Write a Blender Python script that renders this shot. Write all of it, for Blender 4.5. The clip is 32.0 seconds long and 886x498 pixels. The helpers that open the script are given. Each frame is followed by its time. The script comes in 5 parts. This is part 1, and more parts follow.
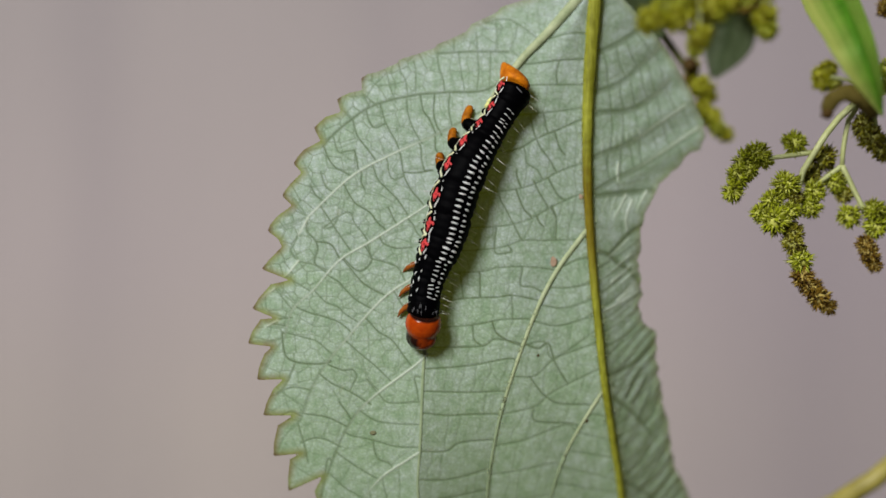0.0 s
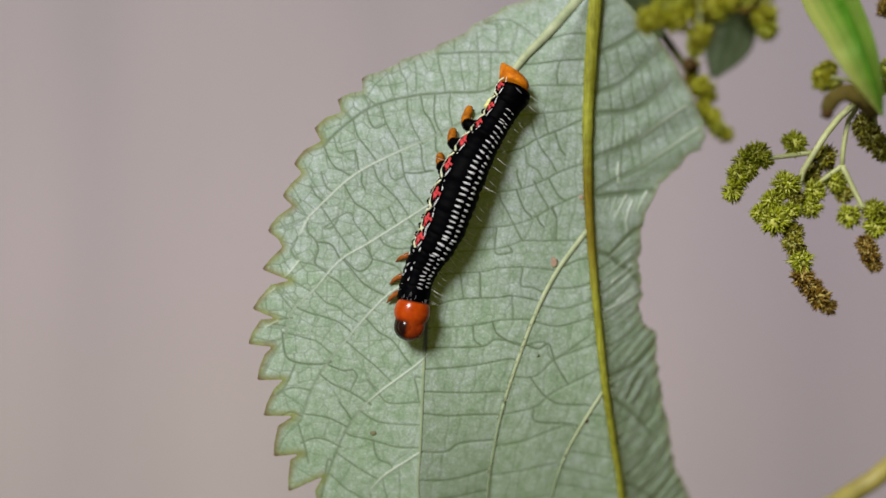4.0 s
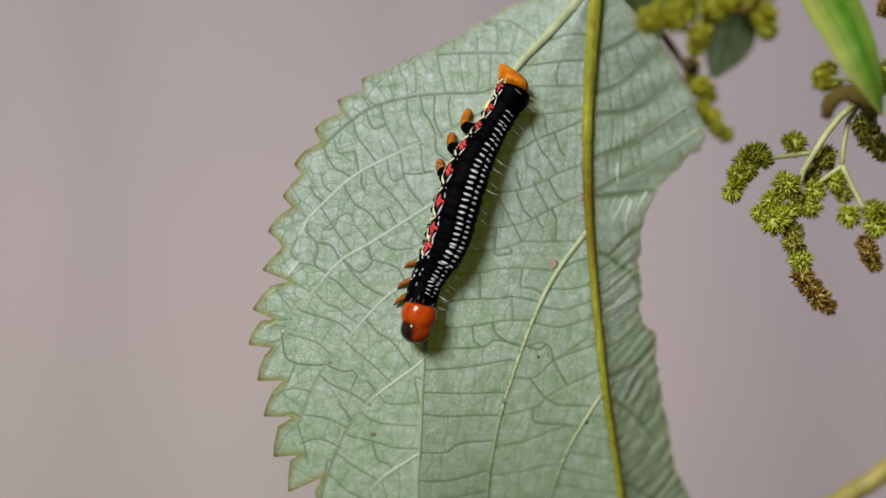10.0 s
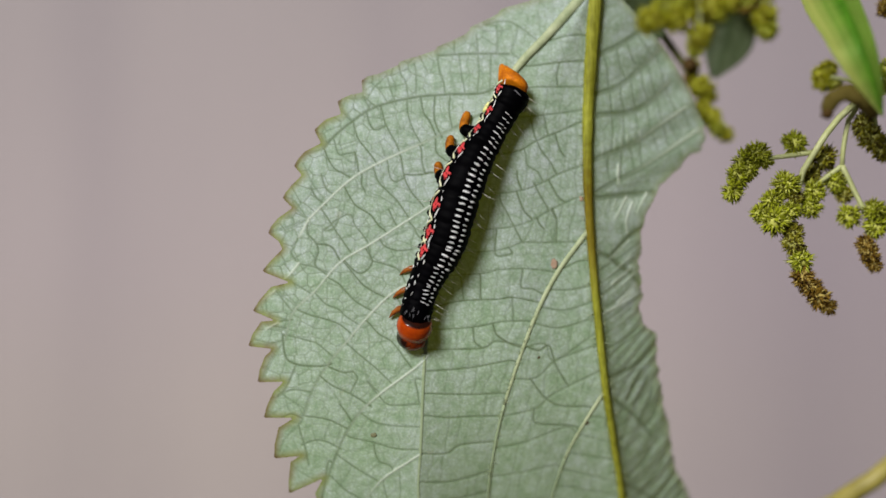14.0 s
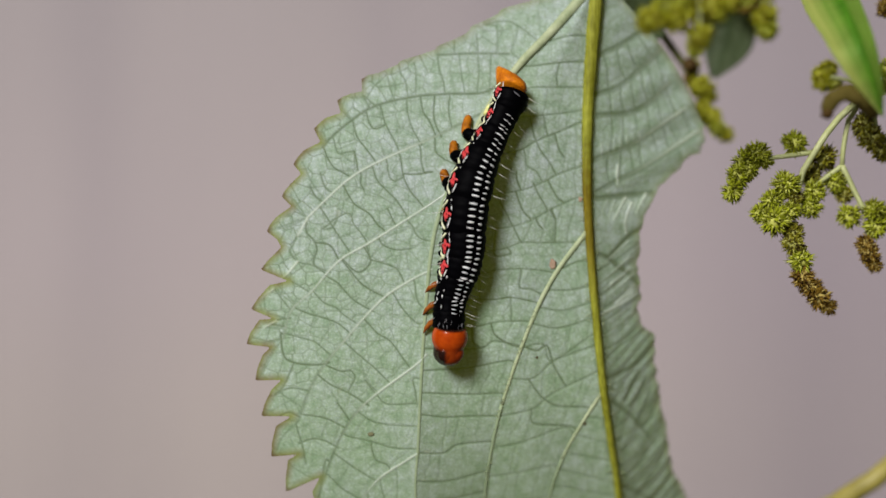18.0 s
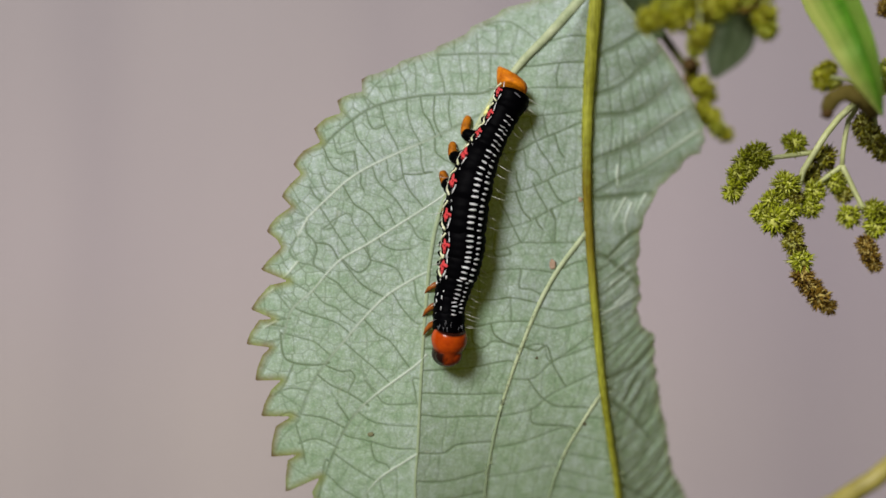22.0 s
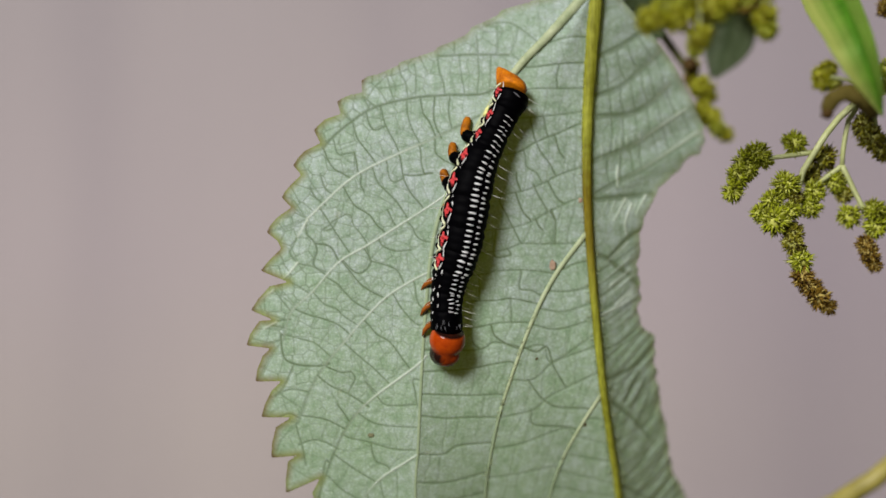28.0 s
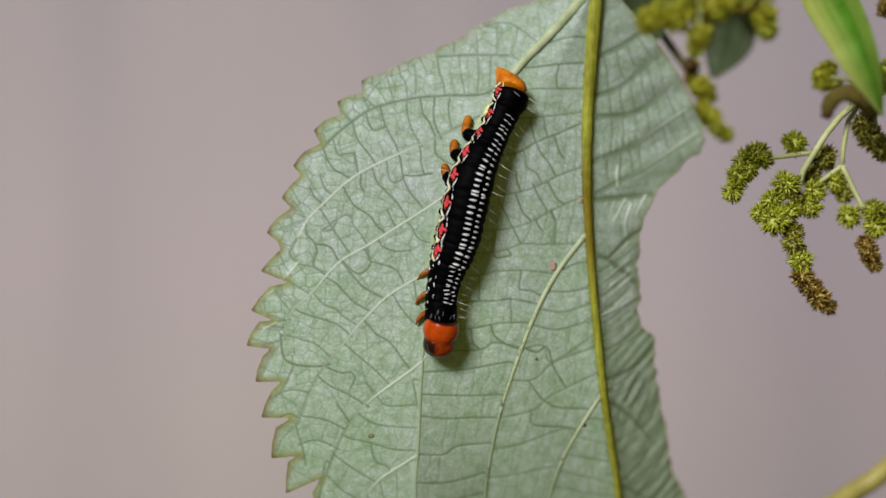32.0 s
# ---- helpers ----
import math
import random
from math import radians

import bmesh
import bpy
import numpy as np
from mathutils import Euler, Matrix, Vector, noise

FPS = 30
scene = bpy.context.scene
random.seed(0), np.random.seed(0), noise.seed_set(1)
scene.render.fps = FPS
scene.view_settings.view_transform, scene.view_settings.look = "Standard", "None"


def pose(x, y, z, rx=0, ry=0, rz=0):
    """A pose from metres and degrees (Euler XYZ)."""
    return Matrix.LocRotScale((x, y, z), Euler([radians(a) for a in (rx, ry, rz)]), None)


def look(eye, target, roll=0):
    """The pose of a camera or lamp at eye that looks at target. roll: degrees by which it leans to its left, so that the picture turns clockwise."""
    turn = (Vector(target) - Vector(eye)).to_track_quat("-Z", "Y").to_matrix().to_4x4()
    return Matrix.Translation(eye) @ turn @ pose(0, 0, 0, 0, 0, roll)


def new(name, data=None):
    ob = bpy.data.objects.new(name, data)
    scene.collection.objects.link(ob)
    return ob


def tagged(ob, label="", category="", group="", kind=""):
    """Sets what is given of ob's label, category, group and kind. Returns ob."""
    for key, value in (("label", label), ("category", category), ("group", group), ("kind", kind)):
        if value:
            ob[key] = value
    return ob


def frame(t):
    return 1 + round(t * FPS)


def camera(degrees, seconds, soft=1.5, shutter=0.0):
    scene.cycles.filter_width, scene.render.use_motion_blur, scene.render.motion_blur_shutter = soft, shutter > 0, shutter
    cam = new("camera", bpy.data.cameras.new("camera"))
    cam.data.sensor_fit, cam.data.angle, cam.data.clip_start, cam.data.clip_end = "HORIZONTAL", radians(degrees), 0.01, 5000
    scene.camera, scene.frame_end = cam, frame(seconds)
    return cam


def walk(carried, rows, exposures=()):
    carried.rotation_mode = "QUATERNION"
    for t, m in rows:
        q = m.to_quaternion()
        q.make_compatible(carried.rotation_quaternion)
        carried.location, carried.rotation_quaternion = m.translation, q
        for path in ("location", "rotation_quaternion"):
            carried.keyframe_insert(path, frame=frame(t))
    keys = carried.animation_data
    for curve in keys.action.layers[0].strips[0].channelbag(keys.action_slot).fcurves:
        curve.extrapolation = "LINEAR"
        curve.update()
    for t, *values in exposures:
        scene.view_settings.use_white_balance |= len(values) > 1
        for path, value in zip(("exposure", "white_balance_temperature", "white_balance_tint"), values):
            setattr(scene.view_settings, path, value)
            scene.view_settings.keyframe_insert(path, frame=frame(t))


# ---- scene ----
cam = camera(28.0, 32.0, soft=1.5)

# A macro shot: everything small is laid out in tenths of a millimetre (U) on the
# plane of the hanging leaf: u to the right, v downwards, depth away from the camera.
U = 1e-4
EYE_Z = 1.0
DIST = 784 * U / math.tan(radians(14.0))


def at(u, v, depth=0.0):
    """The place that lies at (u, v) of the leaf's plane as seen from the eye, depth units behind that plane."""
    k = 1 + depth * U / DIST
    return Vector((float((u - 784) * U * k), float(depth * U), float(EYE_Z + (441 - v) * U * k)))


eye = look((0, -DIST, EYE_Z), (0, 0, EYE_Z))
walk(cam, [(0, eye), (32.0, eye)], exposures=[(0, 0.12, 6150, 10), (1.0, 0.24, 6150, 12), (2.0, 0.23, 6150, 13), (32.0, 0.21, 6150, 13)])
cam.data.dof.use_dof = True
cam.data.dof.focus_distance = DIST - 0.0019
cam.data.dof.aperture_fstop = 4.5

# ---- light: a bright overcast sky, a little stronger from the upper left ----
world = bpy.data.worlds.new("sky")
scene.world = world
world.use_nodes = True
wn = world.node_tree
sky = wn.nodes.new("ShaderNodeTexSky")
sky.sky_type, sky.sun_disc = "NISHITA", False
sky.sun_elevation, sky.sun_rotation = radians(28), radians(207)
sky.air_density, sky.dust_density = 1.0, 4.0
wn.links.new(sky.outputs[0], wn.nodes["Background"].inputs[0])
wn.nodes["Background"].inputs[1].default_value = 0.004
sun = new("sun", bpy.data.lights.new("sun", "SUN"))
sun.data.energy, sun.data.angle, sun.data.color = 3.75, radians(18), (1.0, 0.95, 0.88)
sun.matrix_world = look((-0.50, -1.0, EYE_Z + 0.60), (0, 0, EYE_Z))


# ---- materials ----
def material(name, rough=0.6, spec=0.4):
    m = bpy.data.materials.new(name)
    m.use_nodes = True
    b = m.node_tree.nodes["Principled BSDF"]
    b.inputs["Roughness"].default_value = rough
    b.inputs["Specular IOR Level"].default_value = spec
    return m, m.node_tree, b


def node(nt, kind, **values):
    n = nt.nodes.new(kind)
    for k, v in values.items():
        n.inputs[k].default_value = v
    return n


def coords(nt):
    return nt.nodes.new("ShaderNodeTexCoord").outputs["Object"]


def noise_of(nt, vec, scale, detail=4.0, rough=0.55):
    n = node(nt, "ShaderNodeTexNoise", Scale=scale, Detail=detail, Roughness=rough)
    nt.links.new(vec, n.inputs["Vector"])
    return n.outputs["Fac"]


def ramp(nt, fac, stops):
    r = nt.nodes.new("ShaderNodeValToRGB")
    e = r.color_ramp.elements
    while len(e) < len(stops):
        e.new(0.5)
    for el, (p, c) in zip(e, stops):
        el.position, el.color = p, (*c, 1)
    nt.links.new(fac, r.inputs[0])
    return r.outputs[0]


def mixed(nt, fac, a, b, mode="MIX"):
    m = nt.nodes.new("ShaderNodeMix")
    m.data_type, m.blend_type = "RGBA", mode
    for sock, v in ((m.inputs[0], fac), (m.inputs[6], a), (m.inputs[7], b)):
        if isinstance(v, (int, float)):
            sock.default_value = v
        elif isinstance(v, tuple):
            sock.default_value = (*v, 1)
        else:
            nt.links.new(v, sock)
    return m.outputs[2]


def bump(nt, b, fac, strength, dist):
    n = node(nt, "ShaderNodeBump", Strength=strength, Distance=dist)
    nt.links.new(fac, n.inputs["Height"])
    nt.links.new(n.outputs[0], b.inputs["Normal"])


def simple(name, low, high, scale, rough=0.5, spec=0.4, relief=0.3, depth=5e-5, island=0.0, per_object=0.0):
    """Two tones of one colour in grain of two sizes, with a fine relief."""
    m, nt, b = material(name, rough, spec)
    v = coords(nt)
    f = noise_of(nt, v, scale)
    g = noise_of(nt, v, scale * 5.3, 3.0)
    mid = mixed(nt, 0.35, f, g)
    c = ramp(nt, mid, [(0.32, low), (0.68, high)])
    for amount, source, out in ((island, "ShaderNodeNewGeometry", "Random Per Island"), (per_object, "ShaderNodeObjectInfo", "Random")):
        if amount:
            r = ramp(nt, nt.nodes.new(source).outputs[out], [(0.0, (1 - amount,) * 3), (1.0, (1 + amount,) * 3)])
            c = mixed(nt, 1.0, c, r, "MULTIPLY")
    nt.links.new(c, b.inputs["Base Color"])
    bump(nt, b, g, relief, depth)
    return m


def leaf_underside():
    """Whitish felt between green veins; a yellow-green rim with browned tooth tips."""
    m, nt, b = material("leaf_underside", 0.72, 0.25)
    v = coords(nt)
    fine, wide = noise_of(nt, v, 2500, 4.0, 0.6), noise_of(nt, v, 90, 3.0)
    woolly = nt.nodes.new("ShaderNodeAttribute")
    woolly.attribute_name = "felt"
    thick = ramp(nt, fine, [(0.28, (0.242, 0.318, 0.250)), (0.51, (0.298, 0.378, 0.306)), (0.74, (0.43, 0.505, 0.44))])
    thin = ramp(nt, fine, [(0.3, (0.150, 0.225, 0.150)), (0.55, (0.192, 0.272, 0.194)), (0.75, (0.275, 0.355, 0.280))])
    felt = mixed(nt, woolly.outputs["Fac"], thin, thick)
    tone = ramp(nt, wide, [(0.3, (0.90, 0.97, 0.86)), (0.7, (1.0, 1.0, 1.02))])
    felt = mixed(nt, 1.0, felt, tone, "MULTIPLY")
    # the blade grows greener towards its tip
    sep = nt.nodes.new("ShaderNodeSeparateXYZ")
    nt.links.new(v, sep.inputs[0])
    down = node(nt, "ShaderNodeMapRange")
    for k, val in (("From Min", -0.085), ("From Max", -0.035)):
        down.inputs[k].default_value = val
    nt.links.new(sep.outputs["Z"], down.inputs["Value"])
    age = ramp(nt, mixed(nt, 0.25, down.outputs[0], wide), [(0.2, (0.95, 0.98, 0.93)), (0.8, (1.0, 0.98, 1.06))])
    felt = mixed(nt, 1.0, felt, age, "MULTIPLY")
    patch = ramp(nt, noise_of(nt, v, 480, 3.0, 0.6), [(0.33, (0.78, 0.85, 0.76)), (0.5, (1.0, 1.0, 0.99)), (0.66, (1.22, 1.16, 1.28))])
    felt = mixed(nt, 1.0, felt, patch, "MULTIPLY")
    vein = nt.nodes.new("ShaderNodeAttribute")
    vein.attribute_name = "vein"
    green = mixed(nt, fine, (0.042, 0.064, 0.038), (0.080, 0.110, 0.070))
    c = mixed(nt, vein.outputs["Fac"], felt, green)
    # raised veins and creases get a pale colour where light would catch them
    ridge = nt.nodes.new("ShaderNodeAttribute")
    ridge.attribute_name = "ridge"
    c = mixed(nt, ridge.outputs["Fac"], c, mixed(nt, fine, (0.50, 0.57, 0.47), (0.70, 0.75, 0.66)))
    rim = nt.nodes.new("ShaderNodeAttribute")
    rim.attribute_name = "rim"
    edge = ramp(nt, noise_of(nt, v, 260, 2.0), [(0.42, (0.18, 0.205, 0.065)), (0.62, (0.14, 0.105, 0.045))])
    c = mixed(nt, rim.outputs["Fac"], c, edge)
    tip = nt.nodes.new("ShaderNodeAttribute")
    tip.attribute_name = "tip"
    c = mixed(nt, tip.outputs["Fac"], c, (0.075, 0.028, 0.024))
    blot = ramp(nt, noise_of(nt, v, 420, 2.0), [(0.70, (0, 0, 0)), (0.78, (1, 1, 1))])
    c = mixed(nt, mixed(nt, 0.75, blot, (0, 0, 0)), c, (0.20, 0.20, 0.11))
    nt.links.new(c, b.inputs["Base Color"])
    b.inputs["Sheen Weight"].default_value = 0.15
    bump(nt, b, fine, 0.22, 4e-5)
    # a thin leaf: some yellow-green light comes through from its far side
    glow = node(nt, "ShaderNodeBsdfTranslucent", Color=(0.092, 0.120, 0.001, 1))
    both = nt.nodes.new("ShaderNodeAddShader")
    nt.links.new(b.outputs[0], both.inputs[0])
    nt.links.new(glow.outputs[0], both.inputs[1])
    nt.links.new(both.outputs[0], nt.nodes["Material Output"].inputs["Surface"])
    return m


def green_leaf(name, dark, light, pale, through_):
    m, nt, b = material(name, 0.6, 0.25)
    v = coords(nt)
    f, g = noise_of(nt, v, 180, 4.0), noise_of(nt, v, 1200, 3.0)
    c = ramp(nt, mixed(nt, 0.4, f, g), [(0.35, dark), (0.65, light)])
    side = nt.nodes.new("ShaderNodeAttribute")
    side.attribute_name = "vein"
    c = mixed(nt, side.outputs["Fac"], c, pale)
    nt.links.new(c, b.inputs["Base Color"])
    bump(nt, b, g, 0.4, 5e-5)
    glow = node(nt, "ShaderNodeBsdfTranslucent", Color=(*through_, 1))
    both = nt.nodes.new("ShaderNodeAddShader")
    nt.links.new(b.outputs[0], both.inputs[0])
    nt.links.new(glow.outputs[0], both.inputs[1])
    nt.links.new(both.outputs[0], nt.nodes["Material Output"].inputs["Surface"])
    return m


def midrib_skin():
    """Olive-yellow ridged skin, browned along one stretch."""
    m, nt, b = material("midrib_green", 0.6, 0.14)
    v = coords(nt)
    f, g = noise_of(nt, v, 60), noise_of(nt, v, 700, 3.0)
    c = ramp(nt, mixed(nt, 0.4, f, g), [(0.35, (0.165, 0.165, 0.008)), (0.65, (0.33, 0.345, 0.04))])
    sep = nt.nodes.new("ShaderNodeSeparateXYZ")
    nt.links.new(v, sep.inputs[0])
    span = node(nt, "ShaderNodeMapRange")
    for k, val in (("From Min", -0.068), ("From Max", -0.028)):
        span.inputs[k].default_value = val
    nt.links.new(sep.outputs["Z"], span.inputs["Value"])
    brown = ramp(nt, mixed(nt, 0.25, span.outputs[0], g), [(0.25, (0, 0, 0)), (0.45, (1, 1, 1)), (0.62, (1, 1, 1)), (0.8, (0, 0, 0))])
    c = mixed(nt, mixed(nt, 0.6, (0, 0, 0), brown), c, (0.15, 0.085, 0.003))
    along_ = node(nt, "ShaderNodeMapping", Scale=(9.0, 9.0, 0.5))
    nt.links.new(v, along_.inputs["Vector"])
    groove = noise_of(nt, along_.outputs[0], 320, 3.0)
    c = mixed(nt, 0.8, c, ramp(nt, groove, [(0.35, (0.62, 0.62, 0.5)), (0.62, (1.12, 1.12, 1.1))]), "MULTIPLY")
    nt.links.new(c, b.inputs["Base Color"])
    bump(nt, b, mixed(nt, 0.6, g, groove), 0.8, 2.0e-4)
    return m


def bud_skin(name, dark, mid, pale):
    """Buds of mixed age: some dark and withered, most of the middle colour, a few pale."""
    m, nt, b = material(name, 0.6, 0.14)
    r = ramp(nt, nt.nodes.new("ShaderNodeNewGeometry").outputs["Random Per Island"], [(0.0, dark), (0.24, dark), (0.42, mid), (0.78, mid), (0.95, pale)])
    g = noise_of(nt, coords(nt), 900, 3.0)
    c = mixed(nt, 1.0, r, ramp(nt, g, [(0.3, (0.7, 0.7, 0.7)), (0.7, (1.15, 1.15, 1.15))]), "MULTIPLY")
    nt.links.new(c, b.inputs["Base Color"])
    bump(nt, b, g, 0.3, 5e-5)
    return m


def wall_paint():
    """Old mauve-grey render on a garden wall, with broad stains and runs of damp; darker with height and to the right.
    """
    m, nt, b = material("wall_render", 0.9, 0.2)
    v = coords(nt)
    broad = noise_of(nt, v, 1.6, 3.0, 0.45)
    sep = nt.nodes.new("ShaderNodeSeparateXYZ")
    nt.links.new(v, sep.inputs[0])
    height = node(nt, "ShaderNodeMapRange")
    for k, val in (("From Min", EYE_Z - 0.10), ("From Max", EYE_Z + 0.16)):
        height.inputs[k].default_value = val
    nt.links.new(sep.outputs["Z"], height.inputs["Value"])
    # paler and pinker low down, darker and greyer higher up
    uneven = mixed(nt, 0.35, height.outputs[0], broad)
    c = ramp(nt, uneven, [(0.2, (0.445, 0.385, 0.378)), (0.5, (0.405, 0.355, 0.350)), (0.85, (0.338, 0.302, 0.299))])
    stretch = node(nt, "ShaderNodeMapping", Scale=(11.0, 11.0, 1.1))
    nt.links.new(v, stretch.inputs["Vector"])
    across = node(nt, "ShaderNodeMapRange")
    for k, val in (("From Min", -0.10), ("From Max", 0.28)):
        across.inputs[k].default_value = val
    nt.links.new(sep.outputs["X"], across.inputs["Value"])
    # darker and more lilac towards the right
    across_tone = ramp(nt, mixed(nt, 0.3, across.outputs[0], broad), [(0.2, (1.0, 1.0, 1.0)), (0.55, (0.965, 0.955, 0.995)), (0.85, (0.86, 0.845, 0.915))])
    c = mixed(nt, 1.0, c, across_tone, "MULTIPLY")
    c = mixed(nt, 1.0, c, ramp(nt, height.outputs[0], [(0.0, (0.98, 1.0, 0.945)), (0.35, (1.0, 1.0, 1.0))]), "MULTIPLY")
    runs = ramp(nt, noise_of(nt, stretch.outputs[0], 1.0, 3.0), [(0.35, (0.84, 0.84, 0.87)), (0.62, (1.0, 1.0, 1.0))])
    c = mixed(nt, 0.75, c, runs, "MULTIPLY")
    narrow = node(nt, "ShaderNodeMapping", Scale=(34.0, 34.0, 1.6))
    nt.links.new(v, narrow.inputs["Vector"])
    c = mixed(nt, 0.7, c, ramp(nt, noise_of(nt, narrow.outputs[0], 1.0, 2.0), [(0.36, (0.90, 0.90, 0.925)), (0.56, (1.0, 1.0, 1.0))]), "MULTIPLY")
    grain = noise_of(nt, v, 220, 5.0)
    c = mixed(nt, 0.12, c, ramp(nt, grain, [(0.3, (0.2, 0.18, 0.17)), (0.7, (0.55, 0.5, 0.5))]))
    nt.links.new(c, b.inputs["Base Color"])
    bump(nt, b, grain, 0.5, 0.002)
    return m


def head_shell():
    """Glossy orange capsule with two brown-black cheek lobes at the front."""
    m, nt, b = material("head_shell", 0.2, 0.32)
    v = coords(nt)
    g = noise_of(nt, v, 700, 3.0)
    c = ramp(nt, g, [(0.3, (0.34, 0.036, 0.001)), (0.7, (0.47, 0.066, 0.002))])
    dark = nt.nodes.new("ShaderNodeAttribute")
    dark.attribute_name = "vein"
    c = mixed(nt, dark.outputs["Fac"], c, (0.016, 0.005, 0.003))
    nt.links.new(c, b.inputs["Base Color"])
    bump(nt, b, g, 0.1, 4e-5)
    b.inputs["Coat Weight"].default_value = 0.0
    b.inputs["Coat Roughness"].default_value = 0.05
    return m


FELT = leaf_underside()
BRANCH = simple("vein_white", (0.52, 0.59, 0.49), (0.72, 0.77, 0.68), 420, 0.6, 0.3)
MIDRIB = midrib_skin()
VEIN = simple("vein_pale", (0.27, 0.33, 0.17), (0.45, 0.50, 0.30), 420, 0.6, 0.3)
VEIN_SOFT = simple("vein_soft", (0.225, 0.295, 0.160), (0.33, 0.40, 0.235), 420, 0.6, 0.3)
HAIR = simple("white_hair", (0.62, 0.63, 0.55), (0.85, 0.85, 0.78), 400, 0.4)
BLACK = simple("black_skin", (0.0004, 0.0004, 0.0006), (0.0013, 0.0012, 0.0018), 900, 0.5, 0.018, 0.6, 6e-5)
YELLOW = simple("yellow_mark", (0.62, 0.62, 0.16), (0.82, 0.82, 0.34), 900, 0.5)
WHITE = simple("white_mark", (0.80, 0.81, 0.80), (0.93, 0.93, 0.91), 1500, 0.5)
CREAM = simple("cream_mark", (0.60, 0.62, 0.28), (0.82, 0.84, 0.66), 900, 0.5)
RED = simple("red_mark", (0.46, 0.022, 0.028), (0.66, 0.055, 0.055), 1100, 0.5)
ORANGE = simple("orange_skin", (0.32, 0.070, 0.002), (0.78, 0.255, 0.004), 620, 0.5, 0.12, 0.9, 1.6e-4)
FOOT = simple("foot_orange", (0.11, 0.032, 0.003), (0.52, 0.175, 0.006), 420, 0.5, 0.1)
LEG = simple("leg_orange", (0.07, 0.018, 0.004), (0.36, 0.105, 0.010), 420, 0.35, 0.35)
HEAD = head_shell()
BUD_GREEN = bud_skin("bud_green", (0.13, 0.135, 0.008), (0.33, 0.37, 0.014), (0.56, 0.58, 0.12))
BUD_YELLOW = bud_skin("bud_yellow", (0.17, 0.14, 0.006), (0.32, 0.33, 0.008), (0.50, 0.50, 0.06))
BUD_BROWN = bud_skin("bud_brown", (0.06, 0.030, 0.006), (0.20, 0.12, 0.012), (0.46, 0.36, 0.10))
BUD_DARK = bud_skin("bud_dark", (0.08, 0.06, 0.010), (0.23, 0.215, 0.012), (0.46, 0.46, 0.12))
BUD_STALK = simple("stalk_olive", (0.06, 0.062, 0.012), (0.12, 0.12, 0.03), 300, 0.5)
STALK = simple("stalk_pale", (0.36, 0.40, 0.14), (0.56, 0.59, 0.29), 300, 0.5)
STEM = simple("stem_yellow", (0.21, 0.18, 0.030), (0.36, 0.31, 0.075), 160, 0.5)
HUSK = simple("husk_brown", (0.062, 0.048, 0.008), (0.15, 0.12, 0.028), 300, 0.8, 0.1)
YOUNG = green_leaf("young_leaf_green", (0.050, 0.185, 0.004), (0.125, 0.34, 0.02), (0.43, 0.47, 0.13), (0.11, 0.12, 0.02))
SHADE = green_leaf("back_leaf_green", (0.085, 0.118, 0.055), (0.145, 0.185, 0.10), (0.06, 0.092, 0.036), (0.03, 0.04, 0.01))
MITE = simple("mite_red", (0.28, 0.025, 0.008), (0.42, 0.06, 0.015), 1500, 0.35)
SPOT = simple("leaf_spot", (0.27, 0.17, 0.10), (0.40, 0.29, 0.20), 900, 0.7)
FLECK = simple("leaf_fleck", (0.13, 0.13, 0.06), (0.22, 0.22, 0.11), 900, 0.7)
GREY = simple("grey_wrinkle_and_gloss", (0.10, 0.10, 0.11), (0.22, 0.22, 0.23), 900, 0.5)
HUSK_DARK = simple("husk_dark", (0.030, 0.016, 0.003), (0.080, 0.045, 0.008), 500, 0.7, 0.2)
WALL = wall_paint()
GROUND = simple("ground_soil", (0.05, 0.042, 0.034), (0.12, 0.10, 0.08), 40, 0.9, 0.2, 0.6, 0.004)

# ---- building helpers ----
ORIGIN = {}


def thing(name, place, label, category, group=""):
    ob = tagged(new(name), label, category, group)
    ob.location = place
    ob.empty_display_size = 0.005
    ORIGIN[ob] = Vector(place)
    return ob


def link_mesh(name, me, mat, parent, label=""):
    ob = new(name, me)
    me.materials.append(mat)
    me.shade_smooth()
    if parent:
        ob.parent = parent
    return tagged(ob, label)


def part(name, bm, mat, parent, label="", local=False):
    """Links a bmesh as one mesh under a thing or part. local: it is in U in its parent's own axes; else in world metres."""
    if local:
        bmesh.ops.scale(bm, vec=(U, U, U), verts=bm.verts)
        ORIGIN_of = Vector()
    else:
        ORIGIN_of = ORIGIN.get(parent, Vector())
        bmesh.ops.translate(bm, vec=-ORIGIN_of, verts=bm.verts)
    me = bpy.data.meshes.new(name)
    bm.to_mesh(me)
    bm.free()
    ob = link_mesh(name, me, mat, parent, label)
    ORIGIN[ob] = ORIGIN_of
    return ob


def spline(points, n):
    """A smooth curve through the points, n samples, evenly spaced."""
    p = np.array([tuple(q) for q in points], float)
    p = np.vstack([2 * p[0] - p[1], p, 2 * p[-1] - p[-2]])
    out = []
    for i in range(1, len(p) - 2):
        for t in np.linspace(0, 1, 24, endpoint=False):
            a, b, c, d = p[i - 1:i + 3]
            out.append(0.5 * (2 * b + (c - a) * t + (2 * a - 5 * b + 4 * c - d) * t * t + (3 * b - a - 3 * c + d) * t ** 3))
    out = np.array(out + [p[-2]])
    s = np.concatenate([[0], np.cumsum(np.linalg.norm(np.diff(out, axis=0), axis=1))])
    return np.stack([np.interp(np.linspace(0, s[-1], n), s, out[:, k]) for k in range(out.shape[1])], 1)


